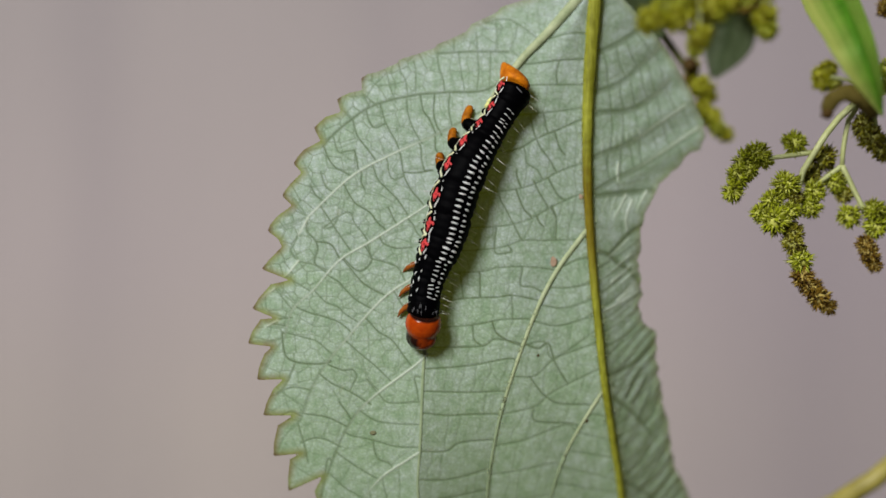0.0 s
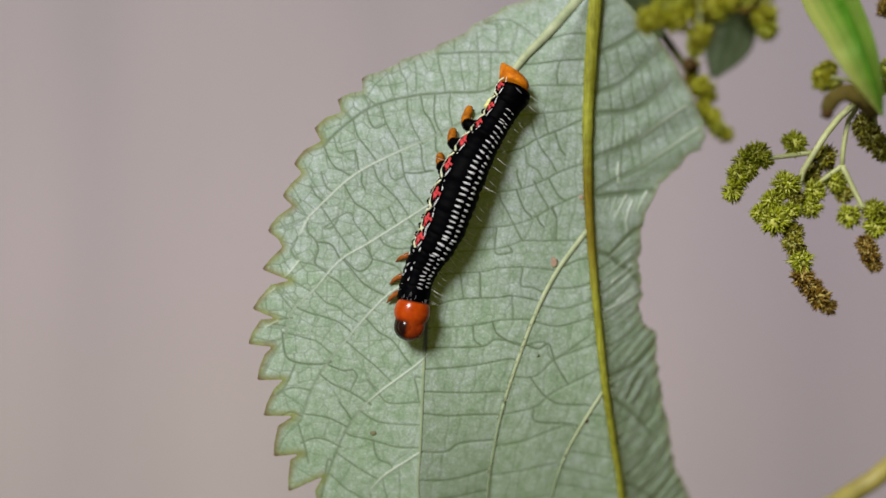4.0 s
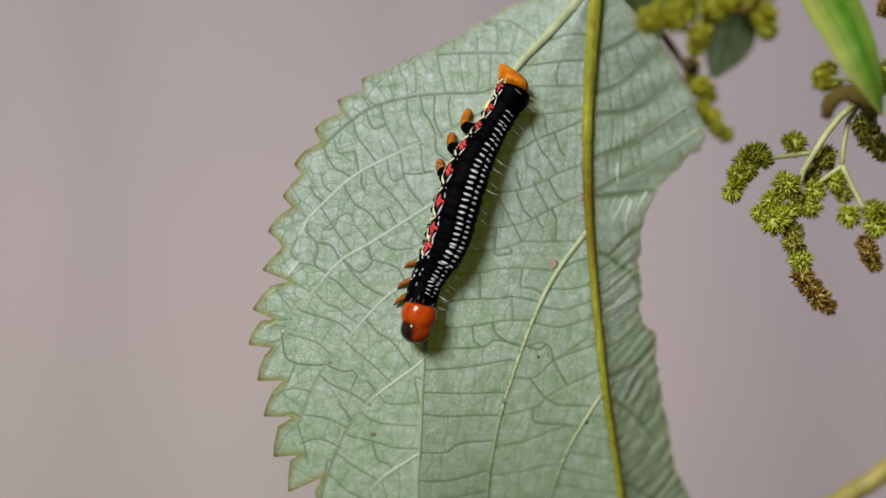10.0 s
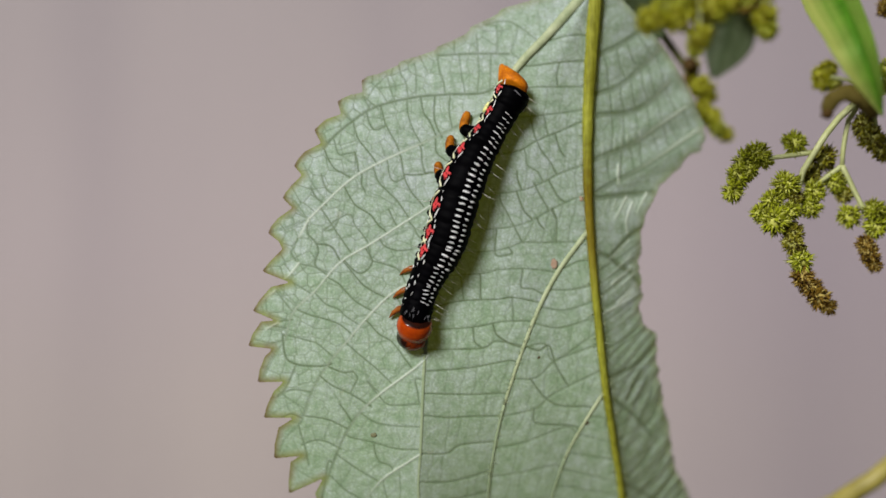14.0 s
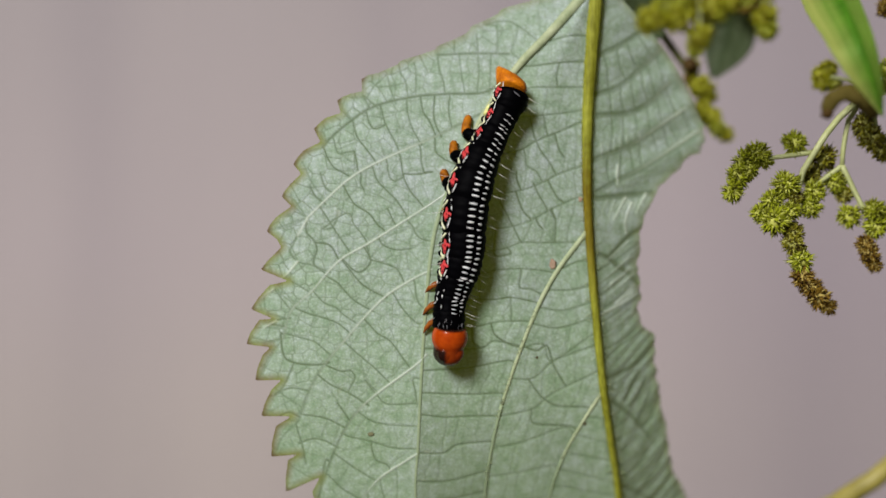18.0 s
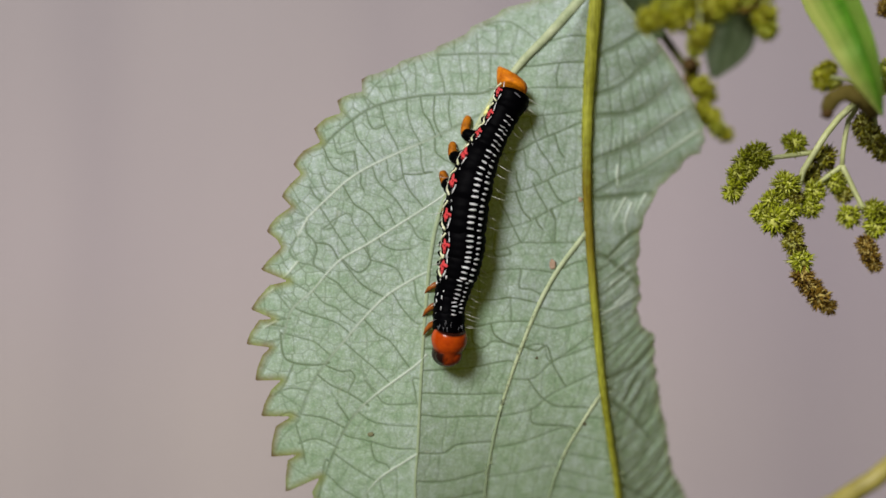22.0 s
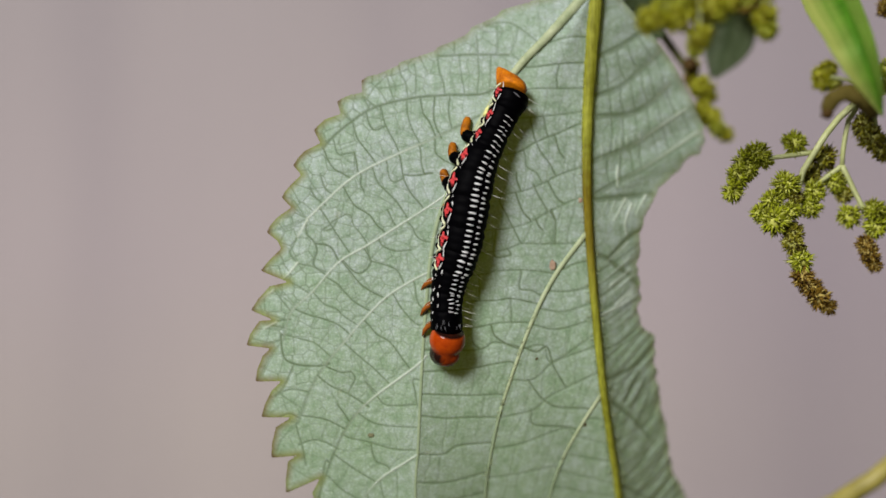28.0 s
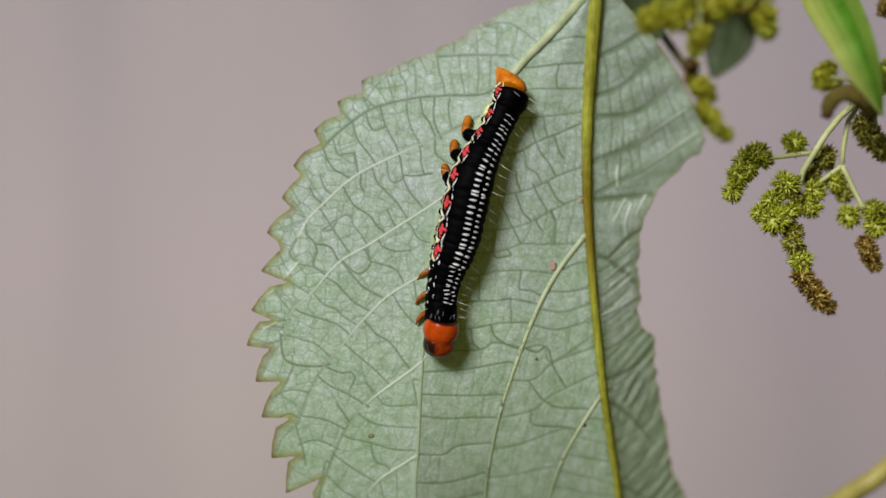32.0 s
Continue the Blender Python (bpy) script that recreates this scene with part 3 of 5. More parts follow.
def big_leaf():
    root = thing("nettle_leaf", at(1056, -60, 90), "pale grey-green toothed leaf hanging underside out, its edge chewed", "leaf")
    outline = leaf_outline()
    step = 1.6
    us, vs = np.arange(425, 1265, step), np.arange(-70, 1300, step)
    gu, gv = np.meshgrid(us, vs)
    shape = gu.shape
    p = np.stack([gu.ravel(), gv.ravel()], 1)
    a, b = outline, np.roll(outline, -1, 0)
    inside = np.zeros(len(p), bool)
    best, near = np.full(len(p), 1e9), np.zeros_like(p)
    for (ax, ay), (bx, by) in zip(a, b):
        if ay != by:
            hit = ((ay > p[:, 1]) != (by > p[:, 1])) & (p[:, 0] < (bx - ax) * (p[:, 1] - ay) / (by - ay) + ax)
            inside ^= hit
        sel = np.flatnonzero((p[:, 0] > min(ax, bx) - 80) & (p[:, 0] < max(ax, bx) + 80) & (p[:, 1] > min(ay, by) - 80) & (p[:, 1] < max(ay, by) + 80))
        e = np.array([bx - ax, by - ay])
        t = np.clip(((p[sel] - (ax, ay)) @ e) / max(e @ e, 1e-9), 0, 1)
        q = np.array([ax, ay]) + t[:, None] * e
        d = np.linalg.norm(p[sel] - q, axis=1)
        better = d < best[sel]
        best[sel[better]], near[sel[better]] = d[better], q[better]
    # the net of small veins
    rng = np.random.RandomState(11)
    mid, lat, inner, lower = spline(MID_LINE, 400), spline(LATERAL, 400), spline(INNER, 240), spline(LOWER, 160)
    br = [spline(q, 200) for q in BRANCHES]
    ri = [spline(q, 120) for q in RIGHT]
    trunks = np.vstack([mid, lat, inner, lower] + br)

    def drawn(veins, n=140):
        """The veins as smooth lines, with loose ends drawn on to the large vein beside them."""
        out = []
        for c in veins:
            c = [np.array(q, float) + rng.normal(0, 0.8, 2) for q in c]
            for end in (0, -1):
                far = np.hypot(*(trunks - c[end]).T)
                if 2 < far.min() < 32:
                    c.insert(0 if end == 0 else len(c), trunks[np.argmin(far)])
            out.append(c)
        # ends that hang in the blade run on to the next small vein
        fine_ = [spline(c, 60) for c in out]
        for k, c in enumerate(out):
            rest_ = np.vstack([f for m, f in enumerate(fine_) if m != k])
            for end in (0, -1):
                if np.hypot(*(trunks - c[end]).T).min() > 6:
                    far = np.hypot(*(rest_ - c[end]).T)
                    if 2 < far.min() < 20:
                        c.insert(0 if end == 0 else len(c), rest_[np.argmin(far)])
        return [spline(c, n) for c in out]

    strips = [(CROSS_UPPER, 40, 30.0, 1.0), (CROSS_LOWER, 38, 26.0, 1.0), (NEAR_CROSS, 36, 24.0, 0.85), (RUNGS_TOP, 30, 25.0, 0.7)]
    strips += [(strip, 30, 25.0, 0.95) for strip in (RUNGS_ONE, RUNGS_TWO, RUNGS_THREE, RUNGS_FOUR, RUNGS_FIVE)]
    single = JOINS_UPPER + JOINS_LOWER + EDGE_NET
    every = drawn(sum([q[0] for q in strips], []) + single, 120)
    lines = []
    for strip, gap, cell, strength in strips:
        lines += net_of(every[:len(strip)], gap, rng, cell, strength)
        every = every[len(strip):]
    lines += [(line, rng.uniform(0.6, 0.9), 1.7) for line in every]
    lines += [(line, rng.uniform(0.4, 0.6), 1.8) for line in drawn(ABOVE_TOP, 60)]
    lines += ladder(lower, mid, 34, rng, 0.0, (0.1, 0.9), (0.60, 0.80), fine=0.8)
    lines += ladder(br[5], br[6], 34, rng, 0.0, (0.1, 0.9), None, 26.0, 0.8)
    lines += [(spline(TOP_VEIN, 160), 0.7, 2.2), (br[0], 0.8, 2.2), (br[1][:110], 0.7, 2.2), (br[3][90:], 0.6, 2.2), (br[4][80:], 0.75, 2.4), (br[2][150:], 0.6, 2.0)]
    # a vein into every tooth
    trunk = np.vstack([q[60:] for q in br])
    for tip in outline[33:95:5]:
        for k in (0, 1):
            near_ = trunk[np.argmin(np.hypot(*(trunk - tip - (24 * k, 30 * k)).T))]
            lines.append((spline([near_, (near_ + tip) / 2 + rng.normal(0, 4, 2), tip + (6 + 10 * k, -4 * k)], 60), 0.45, 1.7))
    for q, r in zip(ri[:5], ri[1:5]):
        lines += ladder(q, r, 21, rng, 0.0, (0.1, 1.0), None, 17.0, 0.8)
    lines += [(spline(q, 70), 0.95, 2.6) for q in SHADED_CREASES]
    for v0 in np.arange(452, 1000, 23.0):
        m0 = mid[np.argmin(abs(mid[:, 1] - v0 - 30))]
        lines.append((spline([m0, m0 + (45 + rng.normal(0, 3), -32 + rng.normal(0, 4)), m0 + (120, -88 + rng.normal(0, 6))], 90), rng.uniform(0.4, 0.65), 1.6))
    field, soft = np.zeros(shape), np.zeros(shape)

    def stamp(points, width, amp, field=field):
        reach = int(np.ceil(width * 2.2 / step))
        ci = np.round((points[:, 1] - vs[0]) / step).astype(int)
        cj = np.round((points[:, 0] - us[0]) / step).astype(int)
        for di in range(-reach, reach + 1):
            for dj in range(-reach, reach + 1):
                i, j = ci + di, cj + dj
                ok = (i >= 0) & (i < shape[0]) & (j >= 0) & (j < shape[1])
                d2 = (vs[0] + i * step - points[:, 1]) ** 2 + (us[0] + j * step - points[:, 0]) ** 2
                np.maximum.at(field, (i[ok], j[ok]), (amp * np.exp(-d2 / width ** 2))[ok])

    for line, amp, width in lines:
        stamp(line, width, amp)
        stamp(line, 2.6, min(1.0, amp) * 0.6, soft)
    for line in [mid, lat, inner, lower] + br:
        stamp(line, 3.2, 0.5)
    for line in ri:
        # an offset dark copy paints the shade below each vein
        stamp(line + (1.5, 4.5), 2.8, 0.6)
        stamp(line, 2.4, 0.75)
        stamp(line, 5.0, 0.8, soft)
    # side veins that stand up from the blade, high where they begin; their lit stretches are painted pale
    ridge = np.zeros(shape)
    pale = [(1, [0, 0.15, 0.8, 0.9, 0.7]), (2, [0.5, 0.9, 0.9, 0.5, 0.1]), (3, [0.8, 0.9, 0.5, 0.1, 0.0]), (4, [0.9, 1.0, 0.2, 0.0, 0.0]), (5, [0.9, 0.9, 0.3, 0.0, 0.0]), (6, [0.8, 0.5, 0.2, 0, 0])]
    for k, levels in pale:
        stamp(br[k], 1.8, np.interp(np.linspace(0, 4, len(br[k])), range(5), levels), ridge)
    for line, a0, a1, width in [(ri[3], -0.4, 1.1, 2.1), (ri[4], -0.4, 1.1, 2.1), (ri[1], -0.5, 0.5, 2.1), (ri[2], -0.5, 0.5, 2.1), (lat, 0.4, 0.12, 5.0)] + [(spline(q, 60), 0.95, 0.5, 2.2) for q in LIT_CREASES] + [(spline(q, 60), 0.85, 0.5, 2.0) for q in PALE_TEETH]:
        stamp(line, width, np.clip(np.linspace(a0, a1, len(line)), 0, 1), ridge)
    # more short creases beyond the midrib, their lit crests painted pale
    for k in range(6):
        x = 1076 + 13 * k
        stamp(spline([(x, 350), (x - 6 + rng.normal(0, 3), 368), (x - 11, 352 + rng.uniform(18, 44))], 50), 1.6, np.linspace(rng.uniform(0.3, 0.8), 0.1, 50), ridge)
    for k in range(7):
        y = 462 + 20 * k + rng.normal(0, 4)
        x = np.interp(y, mid[:, 1], mid[:, 0])
        stamp(spline([(x + 16, y + 10), (x + 36, y - 8 + rng.normal(0, 2)), (x + 66, y - 34)], 60), 1.6, np.linspace(0.1, rng.uniform(0.35, 0.8), 60), ridge)
    for k in range(7):
        x = 1064 + 11 * k
        stamp(spline([(x, 250 - 3.4 * k), (x + 2, 262 - 3.6 * k), (x - 1, 284 - 5.5 * k)], 40), 1.5, np.linspace(rng.uniform(0.2, 0.6), 0.05, 40), ridge)
    # the finest net: borders of small uneven cells, and wider ones along the toothed edge
    def cells(cell, seed):
        cu, cv = np.floor(p[:, 0] / cell).astype(int), np.floor(p[:, 1] / cell).astype(int)
        f1, f2 = np.full(len(p), 1e9), np.full(len(p), 1e9)
        jit = np.random.RandomState(seed).uniform(0.1, 0.9, (128, 128, 2))
        for di in (-1, 0, 1):
            for dj in (-1, 0, 1):
                x, y = cu + dj, cv + di
                o = jit[y % 128, x % 128]
                d = np.hypot((x + o[:, 0]) * cell - p[:, 0], (y + o[:, 1]) * cell - p[:, 1])
                f2 = np.minimum(f2, np.maximum(f1, d))
                f1 = np.minimum(f1, d)
        return f1, f2

    f1, f2 = cells(14.0, 2)
    w1, w2 = cells(25.0, 5)
    net = 0.6 * np.exp(-((f2 - f1) / 1.8) ** 2)
    zone = np.clip(1.25 - best / 62, 0, 1) * (p[:, 0] < 900)
    wide = np.exp(-((w2 - w1) / 1.9) ** 2) * (0.30 + 0.16 * np.clip((760 - p[:, 0]) / 60, 0, 1) + 0.18 * zone)
    # the net sinks into the felt towards the tip
    fade = np.interp(p[:, 1], [560, 820], [1.0, 0.4])
    net, wide = net * fade, wide * fade
    field = np.maximum(field * np.interp(gv, [600, 860], [1.0, 0.72]), wide.reshape(shape))
    vein = np.maximum(field.ravel(), 0.50 * net * (0.55 + 0.45 * np.sin(p[:, 0] / 37) * np.sin(p[:, 1] / 29)))
    puff = np.clip((f2 - f1) / 7, 0, 1) ** 0.5 * (1 - np.clip(field.ravel() * 1.3, 0, 1))
    beyond = np.clip((p[:, 0] - np.interp(p[:, 1], mid[:, 1], mid[:, 0])) / 20, 0, 1)
    depth = leaf_depth(p[:, 0], p[:, 1]) - 2.4 * ridge.ravel() + (1 + 0.3 * beyond) * (1.0 * field.ravel() + 0.05 * net - 0.36 * puff * (1 - 0.75 * beyond) - 0.75 * (1 - soft.ravel()))
    vein = vein * (1 - 0.9 * ridge.ravel())
    rim = np.clip(1.1 - best / 13.0, 0, 1) * inside
    # faces with at least one corner inside; corners outside are drawn onto the edge
    ins = inside.reshape(shape)
    face = ins[:-1, :-1] | ins[1:, :-1] | ins[:-1, 1:] | ins[1:, 1:]
    idx = np.arange(len(p)).reshape(shape)
    quads = np.stack([idx[:-1, :-1], idx[1:, :-1], idx[1:, 1:], idx[:-1, 1:]], -1)[face]
    used = np.unique(quads)
    move = used[~inside[used] & (best[used] < 12)]
    p[move] = near[move]
    rim[move] = 1.0
    tooth = np.clip((640 - p[:, 0]) / 60, 0, 1)
    tips = outline[3 + 5 * 5:95:5]
    browned = np.max([np.exp(-((p[:, 0] - a_) ** 2 + (p[:, 1] - b_) ** 2) / 81.0) for a_, b_ in tips], 0) * np.clip(1.3 - best / 6, 0, 0.9)
    lowest = np.interp(p[:, 1], [-100, 60, 200, 820, 900], [0.4, 0.6, 1, 1, 0.5])
    rim = rim * np.where(p[:, 0] < 1000, 0.5 + 0.45 * tooth * lowest, 0.45)
    k = 1 + depth * U / DIST
    co = np.stack([(p[:, 0] - 784) * U * k, depth * U, EYE_Z + (441 - p[:, 1]) * U * k], 1)[used] - np.array(ORIGIN[root])
    renum = np.full(len(p), -1)
    renum[used] = np.arange(len(used))
    q = renum[quads]
    me = bpy.data.meshes.new("blade")
    me.from_pydata(co.tolist(), [], q.tolist())
    wool = np.clip(1.05 - soft.ravel() - 0.25 * net, 0, 1)
    for name, values in (("vein", vein[used]), ("rim", rim[used]), ("felt", wool[used]), ("tip", browned[used]), ("ridge", 0.85 * ridge.ravel()[used])):
        at_ = me.attributes.new(name, "FLOAT", "POINT")
        at_.data.foreach_set("value", values.astype(np.float32))
    me.update()
    blade = link_mesh("blade", me, FELT, root, "felted grey-green blade with a net of veins")
    ORIGIN[blade] = ORIGIN[root]

    def rib(name, line, radii, mat, label, proud=1.0):
        pts = [at(u, v, float(leaf_depth(np.array([u]), np.array([v]))[0]) - proud) for u, v in line]
        part(name, tube(bmesh.new(), pts, [r * U for r in radii], 8, 0.75), mat, root, label)

    rib("midrib", mid[::5], np.interp(mid[::5, 1], [-60, 60, 250, 450, 882, 1240], [15, 13, 9.5, 7.5, 6.5, 2]) * (1 + 0.06 * np.sin(np.arange(80) * 1.7) * np.sin(np.arange(80) * 0.61)), MIDRIB, "olive-yellow ridged midrib", 3)
    girth = np.interp(lat[::6, 1], [-20, 60, 200, 600, 900, 1000], [11, 8.5, 5.2, 3.8, 3.0, 1])
    rib("lateral_vein", lat[::6][:24], girth[:24], VEIN, "pale yellow-green side vein", 1.5)
    rib("lateral_vein", lat[::6][23:], girth[23:], VEIN_SOFT, "grey-green side vein", -0.6)
    # white branch tubes cover only the stretches painted as catching light
    for line, r0, r1 in [(inner[:131], 5.2, 3.0), (inner[130:], 3.0, 1.0), (lower[:71], 3.8, 2.4), (lower[70:], 2.4, 0.8)] + [(br[1][95:185], 0.4, 0.8), (br[2][:150], 1.3, 0.4), (br[3][:100], 1.2, 0.3), (br[4][:85], 1.3, 0.3), (br[5][:90], 1.2, 0.3), (br[6], 1.1, 0.3)]:
        l = line[::5]
        rib("side_vein", l, np.linspace(r0, r1, len(l)), VEIN if r0 > 3 else VEIN_SOFT if r0 > 2 else BRANCH, "pale side vein", (0.3 if r0 > 3.2 else 1.3) if r0 > 2 else 0.85)
    # bristles along the midrib and the inner vein
    bm = bmesh.new()
    for line, half, count, long in ((mid, 6.5, 420, 1.2), (inner, 3.5, 50, 0.6)):
        for _ in range(count):
            i = rng.randint(60, len(line) - 60)
            s = rng.choice([-1, 1])
            u, v = line[i] + (s * half, 0)
            d = float(leaf_depth(np.array([u]), np.array([v]))[0])
            tip = at(u + s * rng.uniform(4, 9) * long, v + rng.uniform(-5, 5) * long, d - rng.uniform(3, 8))
            tube(bm, [at(u - s * 3, v, d - 2), tip], [0.5 * U, 0.15 * U], 4)
    part("bristle_fringe", bm, VEIN, root, "fine pale bristles on the veins")["kind"] = "stuff"
    for u, v, r, mat, label in ((976, 463, 10, SPOT, "pinkish-brown round spot"), (952, 629, 3, HUSK_DARK, "dark fleck"), (660, 765, 6, FLECK, "dark fleck"),
                                (1037, 745, 4, HUSK_DARK, "dark fleck"), (1027, 349, 5, SPOT, "pinkish-brown fleck")):
        d = float(leaf_depth(np.array([u]), np.array([v]))[0])
        part("leaf_spot", blob(bmesh.new(), at(u, v, d - 0.7), (r * U, 0.9 * U, r * 0.9 * U), None, 3, 0.35, u), mat, root, label)
    # the stalk of the leaf, out to the stem
    pts = [Vector(q) for q in spline([at(1056, -52, 87), at(1070, -120, 96), at(1130, -220, 80), at(1260, -318, 42)], 16)]
    part("petiole", tube(bmesh.new(), pts, [15 * U - i * 0.3 * U for i in range(16)], 10), MIDRIB, root, "olive-yellow leaf stalk")
    return root


LEAF = big_leaf()

# ---- the plant's stem ----
STEM_LINE = spline([at(1130, 3200, 60), at(1170, 1700, 110), at(1290, 1040, 220), at(1486, 888, 290), at(1572, 828, 290), at(1690, 690, 190),
                    at(1760, 350, 40), at(1730, -20, 45), at(1560, -250, 45), at(1260, -330, 42), at(1150, -345, 40)], 90)
STEM_LINE = np.vstack([spline([(STEM_LINE[0][0] - 0.02, 0.02, -0.02), (STEM_LINE[0][0] - 0.01, 0.01, 0.3), tuple(STEM_LINE[0])], 20)[:-1], STEM_LINE])
stem = thing("plant_stem", STEM_LINE[0], "yellow-green arching plant stem rising from the ground", "stem")
part("stalk", tube(bmesh.new(), STEM_LINE, np.linspace(36 * U, 11 * U, len(STEM_LINE)).tolist(), 12), STEM, stem)
bm = bmesh.new()
for i in range(170):
    t = random.uniform(0.50, 0.72)
    p = Vector(STEM_LINE[int(t * (len(STEM_LINE) - 1))])
    a = random.uniform(0, math.tau)
    d = Vector((math.cos(a), -abs(math.sin(a)) * 0.8, math.sin(a)))
    tube(bm, [p + d * 12 * U, p + d * random.uniform(20, 27) * U], [0.8 * U, 0.2 * U], 4)
part("hair_fringe", bm, STEM, stem, "short yellow hairs on the stem")["kind"] = "stuff"


# ---- flower clusters ----
def bud_mesh(name, seed):
    """A round tuft of small pointed buds, in U, of radius about 24."""
    rng = random.Random(seed)
    bm = bmesh.new()
    blob(bm, (0, 0, 0), (13, 13, 13), None, 2, 0.35, seed)
    n = 46
    for i in range(n):
        z = 1 - 2 * (i + 0.5) / n
        a = i * 2.39996 + rng.uniform(-0.3, 0.3)
        r = math.sqrt(1 - z * z)
        d = Vector((r * math.cos(a), r * math.sin(a), z))
        d = (d + Vector([rng.uniform(-0.25, 0.25) for _ in range(3)])).normalized()
        k = rng.uniform(0.78, 1.1)
        turn = d.to_track_quat("Z", "Y").to_matrix()
        blob(bm, d * 14.0 * k, (3.1 * rng.uniform(0.7, 1.2), 3.1 * rng.uniform(0.7, 1.2), 4.6), turn, 1, 0.5, i)
        # four or five pointed sepals open round each bud
        for p_ in range(rng.choice((4, 5, 5))):
            b_ = p_ * 1.35 + rng.uniform(-0.4, 0.4)
            out = turn @ Vector((math.cos(b_), math.sin(b_), 0))
            reach = rng.uniform(0.5, 2.6)
            pts = [d * 13.5 * k + out * 2.2, d * (17.0 * k + 1.0) + out * 3.8, d * (19.0 * k + 3.1 * reach) + out * (3.2 + 1.5 * reach)]
            tube(bm, pts, [1.4, 1.6, 0.22], 4)
    bmesh.ops.scale(bm, vec=(U, U, U), verts=bm.verts)
    me = bpy.data.meshes.new(name)
    bm.to_mesh(me)
    bm.free()
    me.shade_smooth()
    return me


TUFTS = {}
for mat in (BUD_GREEN, BUD_YELLOW, BUD_BROWN, BUD_DARK):
    TUFTS[mat] = []
    for s in range(3):
        me = bud_mesh("flower_tuft", s + 7)
        me.materials.append(mat)
        TUFTS[mat].append(me)


def flower_spike(label, depth, stalks, tufts):
    """A hanging spike: pale stalks and round tufts of buds. tufts: u, v, radius, material, depth beyond the spike's."""
    first = stalks[0][0]
    root = thing("flower_spike", at(*first[0][:2], depth + first[0][2]), label, "flowers", "flower spikes on the plant")
    for line, radius, *skin_ in stalks:
        pts = spline([at(u, v, depth + d) for u, v, d in line], 14)
        part("stalk", tube(bmesh.new(), pts, np.linspace(radius * U, radius * 0.75 * U, 14).tolist(), 8), skin_[0] if skin_ else STALK, root)
    for i, (u, v, r, mat, d) in enumerate(tufts):
        ob = new("flower_tuft", TUFTS[mat][i % 3])
        ob.parent = root
        rng = random.Random(i * 7 + u)
        ob.matrix_basis = Matrix.LocRotScale(at(u, v, depth + d) - ORIGIN[root], Euler([rng.uniform(0, 6.28) for _ in range(3)]),
                                             Vector([r / 24 * rng.uniform(0.92, 1.1) for _ in range(3)]))
        if mat in (BUD_BROWN,):
            ob["label"] = "withered brown tuft of buds"
    return root


G, Y, B, D = BUD_GREEN, BUD_YELLOW, BUD_BROWN, BUD_DARK
flower_spike("drooping spike of yellow-green bud tufts, browned at its tip", 28,
             [([(1745, 150, 30), (1620, 130, 15), (1540, 165, 4), (1482, 212, -6), (1444, 266, -10), (1420, 306, -4), (1404, 372, 14)], 7),
              ([(1436, 270, 0), (1395, 276, -4), (1345, 282, -2)], 5)],
             [(1406, 255, 24, G, 8), (1391, 327, 26, G, -4), (1366, 356, 24, G, 2), (1405, 350, 19, D, 2), (1400, 374, 21, G, -8), (1345, 378, 21, G, 6), (1371, 392, 28, G, -6), (1404, 412, 24, D, 6),
              (1403, 432, 25, D, 0), (1418, 461, 25, G, -3), (1420, 492, 23, B, 0), (1437, 510, 24, B, 3), (1450, 527, 23, B, -2), (1467, 543, 18, B, 0),
              (1340, 272, 25, G, 0), (1319, 288, 26, G, 3), (1352, 284, 18, G, 4), (1308, 312, 25, G, 0), (1298, 338, 23, G, 0), (1326, 302, 20, G, -6)])
flower_spike("drooping forked spike of dark and yellow-green bud tufts", 48,
             [([(1750, 190, 15), (1640, 150, 5), (1560, 165, -4), (1508, 200, 0), (1493, 262, 0), (1490, 296, 0)], 6),
              ([(1490, 294, 0), (1465, 312, -3), (1442, 330, -6)], 5), ([(1490, 294, 0), (1508, 330, 0), (1530, 374, -5)], 6),
              ([(1545, 172, 0), (1548, 210, 4), (1556, 250, 6)], 5), ([(1560, 165, 0), (1510, 145, 60), (1465, 135, 110)], 5)],
             [(1458, 280, 26, D, 10), (1436, 312, 22, D, 12), (1440, 340, 24, G, -6), (1434, 366, 22, G, -4), (1480, 322, 24, G, 8), (1494, 345, 18, D, 10),
              (1503, 383, 22, G, 2), (1545, 374, 25, G, -4), (1549, 402, 23, G, 0), (1532, 432, 20, B, 0), (1540, 450, 23, B, -3), (1548, 470, 16, B, 0),
              (1528, 222, 26, D, 0), (1545, 246, 27, D, 4), (1562, 268, 25, D, 0), (1456, 146, 22, Y, 110), (1450, 134, 18, Y, 114), (1466, 122, 20, Y, 110), (1478, 150, 17, G, 104), (1575, 380, 22, G, 4)])
brown_spike = flower_spike("hanging spike of olive and brown bud tufts beside the leaf", 280,
             [([(1420, -290, -235), (1330, -160, -110), (1250, -40, 0), (1224, 70, 10), (1236, 150, 0), (1285, 240, 0)], 4), ([(1250, -40, 0), (1180, -20, 10), (1160, 30, 10), (1184, 78, 10), (1214, 118, 6), (1236, 150, 0)], 10, BUD_STALK)],
             [(1224, 118, 18, Y, 8), (1236, 150, 26, Y, 0), (1222, 140, 16, B, 6), (1250, 166, 24, Y, 5), (1244, 196, 22, Y, 0), (1258, 208, 23, Y, 0), (1284, 238, 19, Y, 4),
              (1268, 226, 18, G, -6), (1230, 90, 16, G, 4)])
part("withered_bud", blob(bmesh.new(), at(1221, 115, 258), (14 * U, 13 * U, 14 * U), None, 3, 0.25, 5), HUSK_DARK, brown_spike, "round dark brown withered bud")
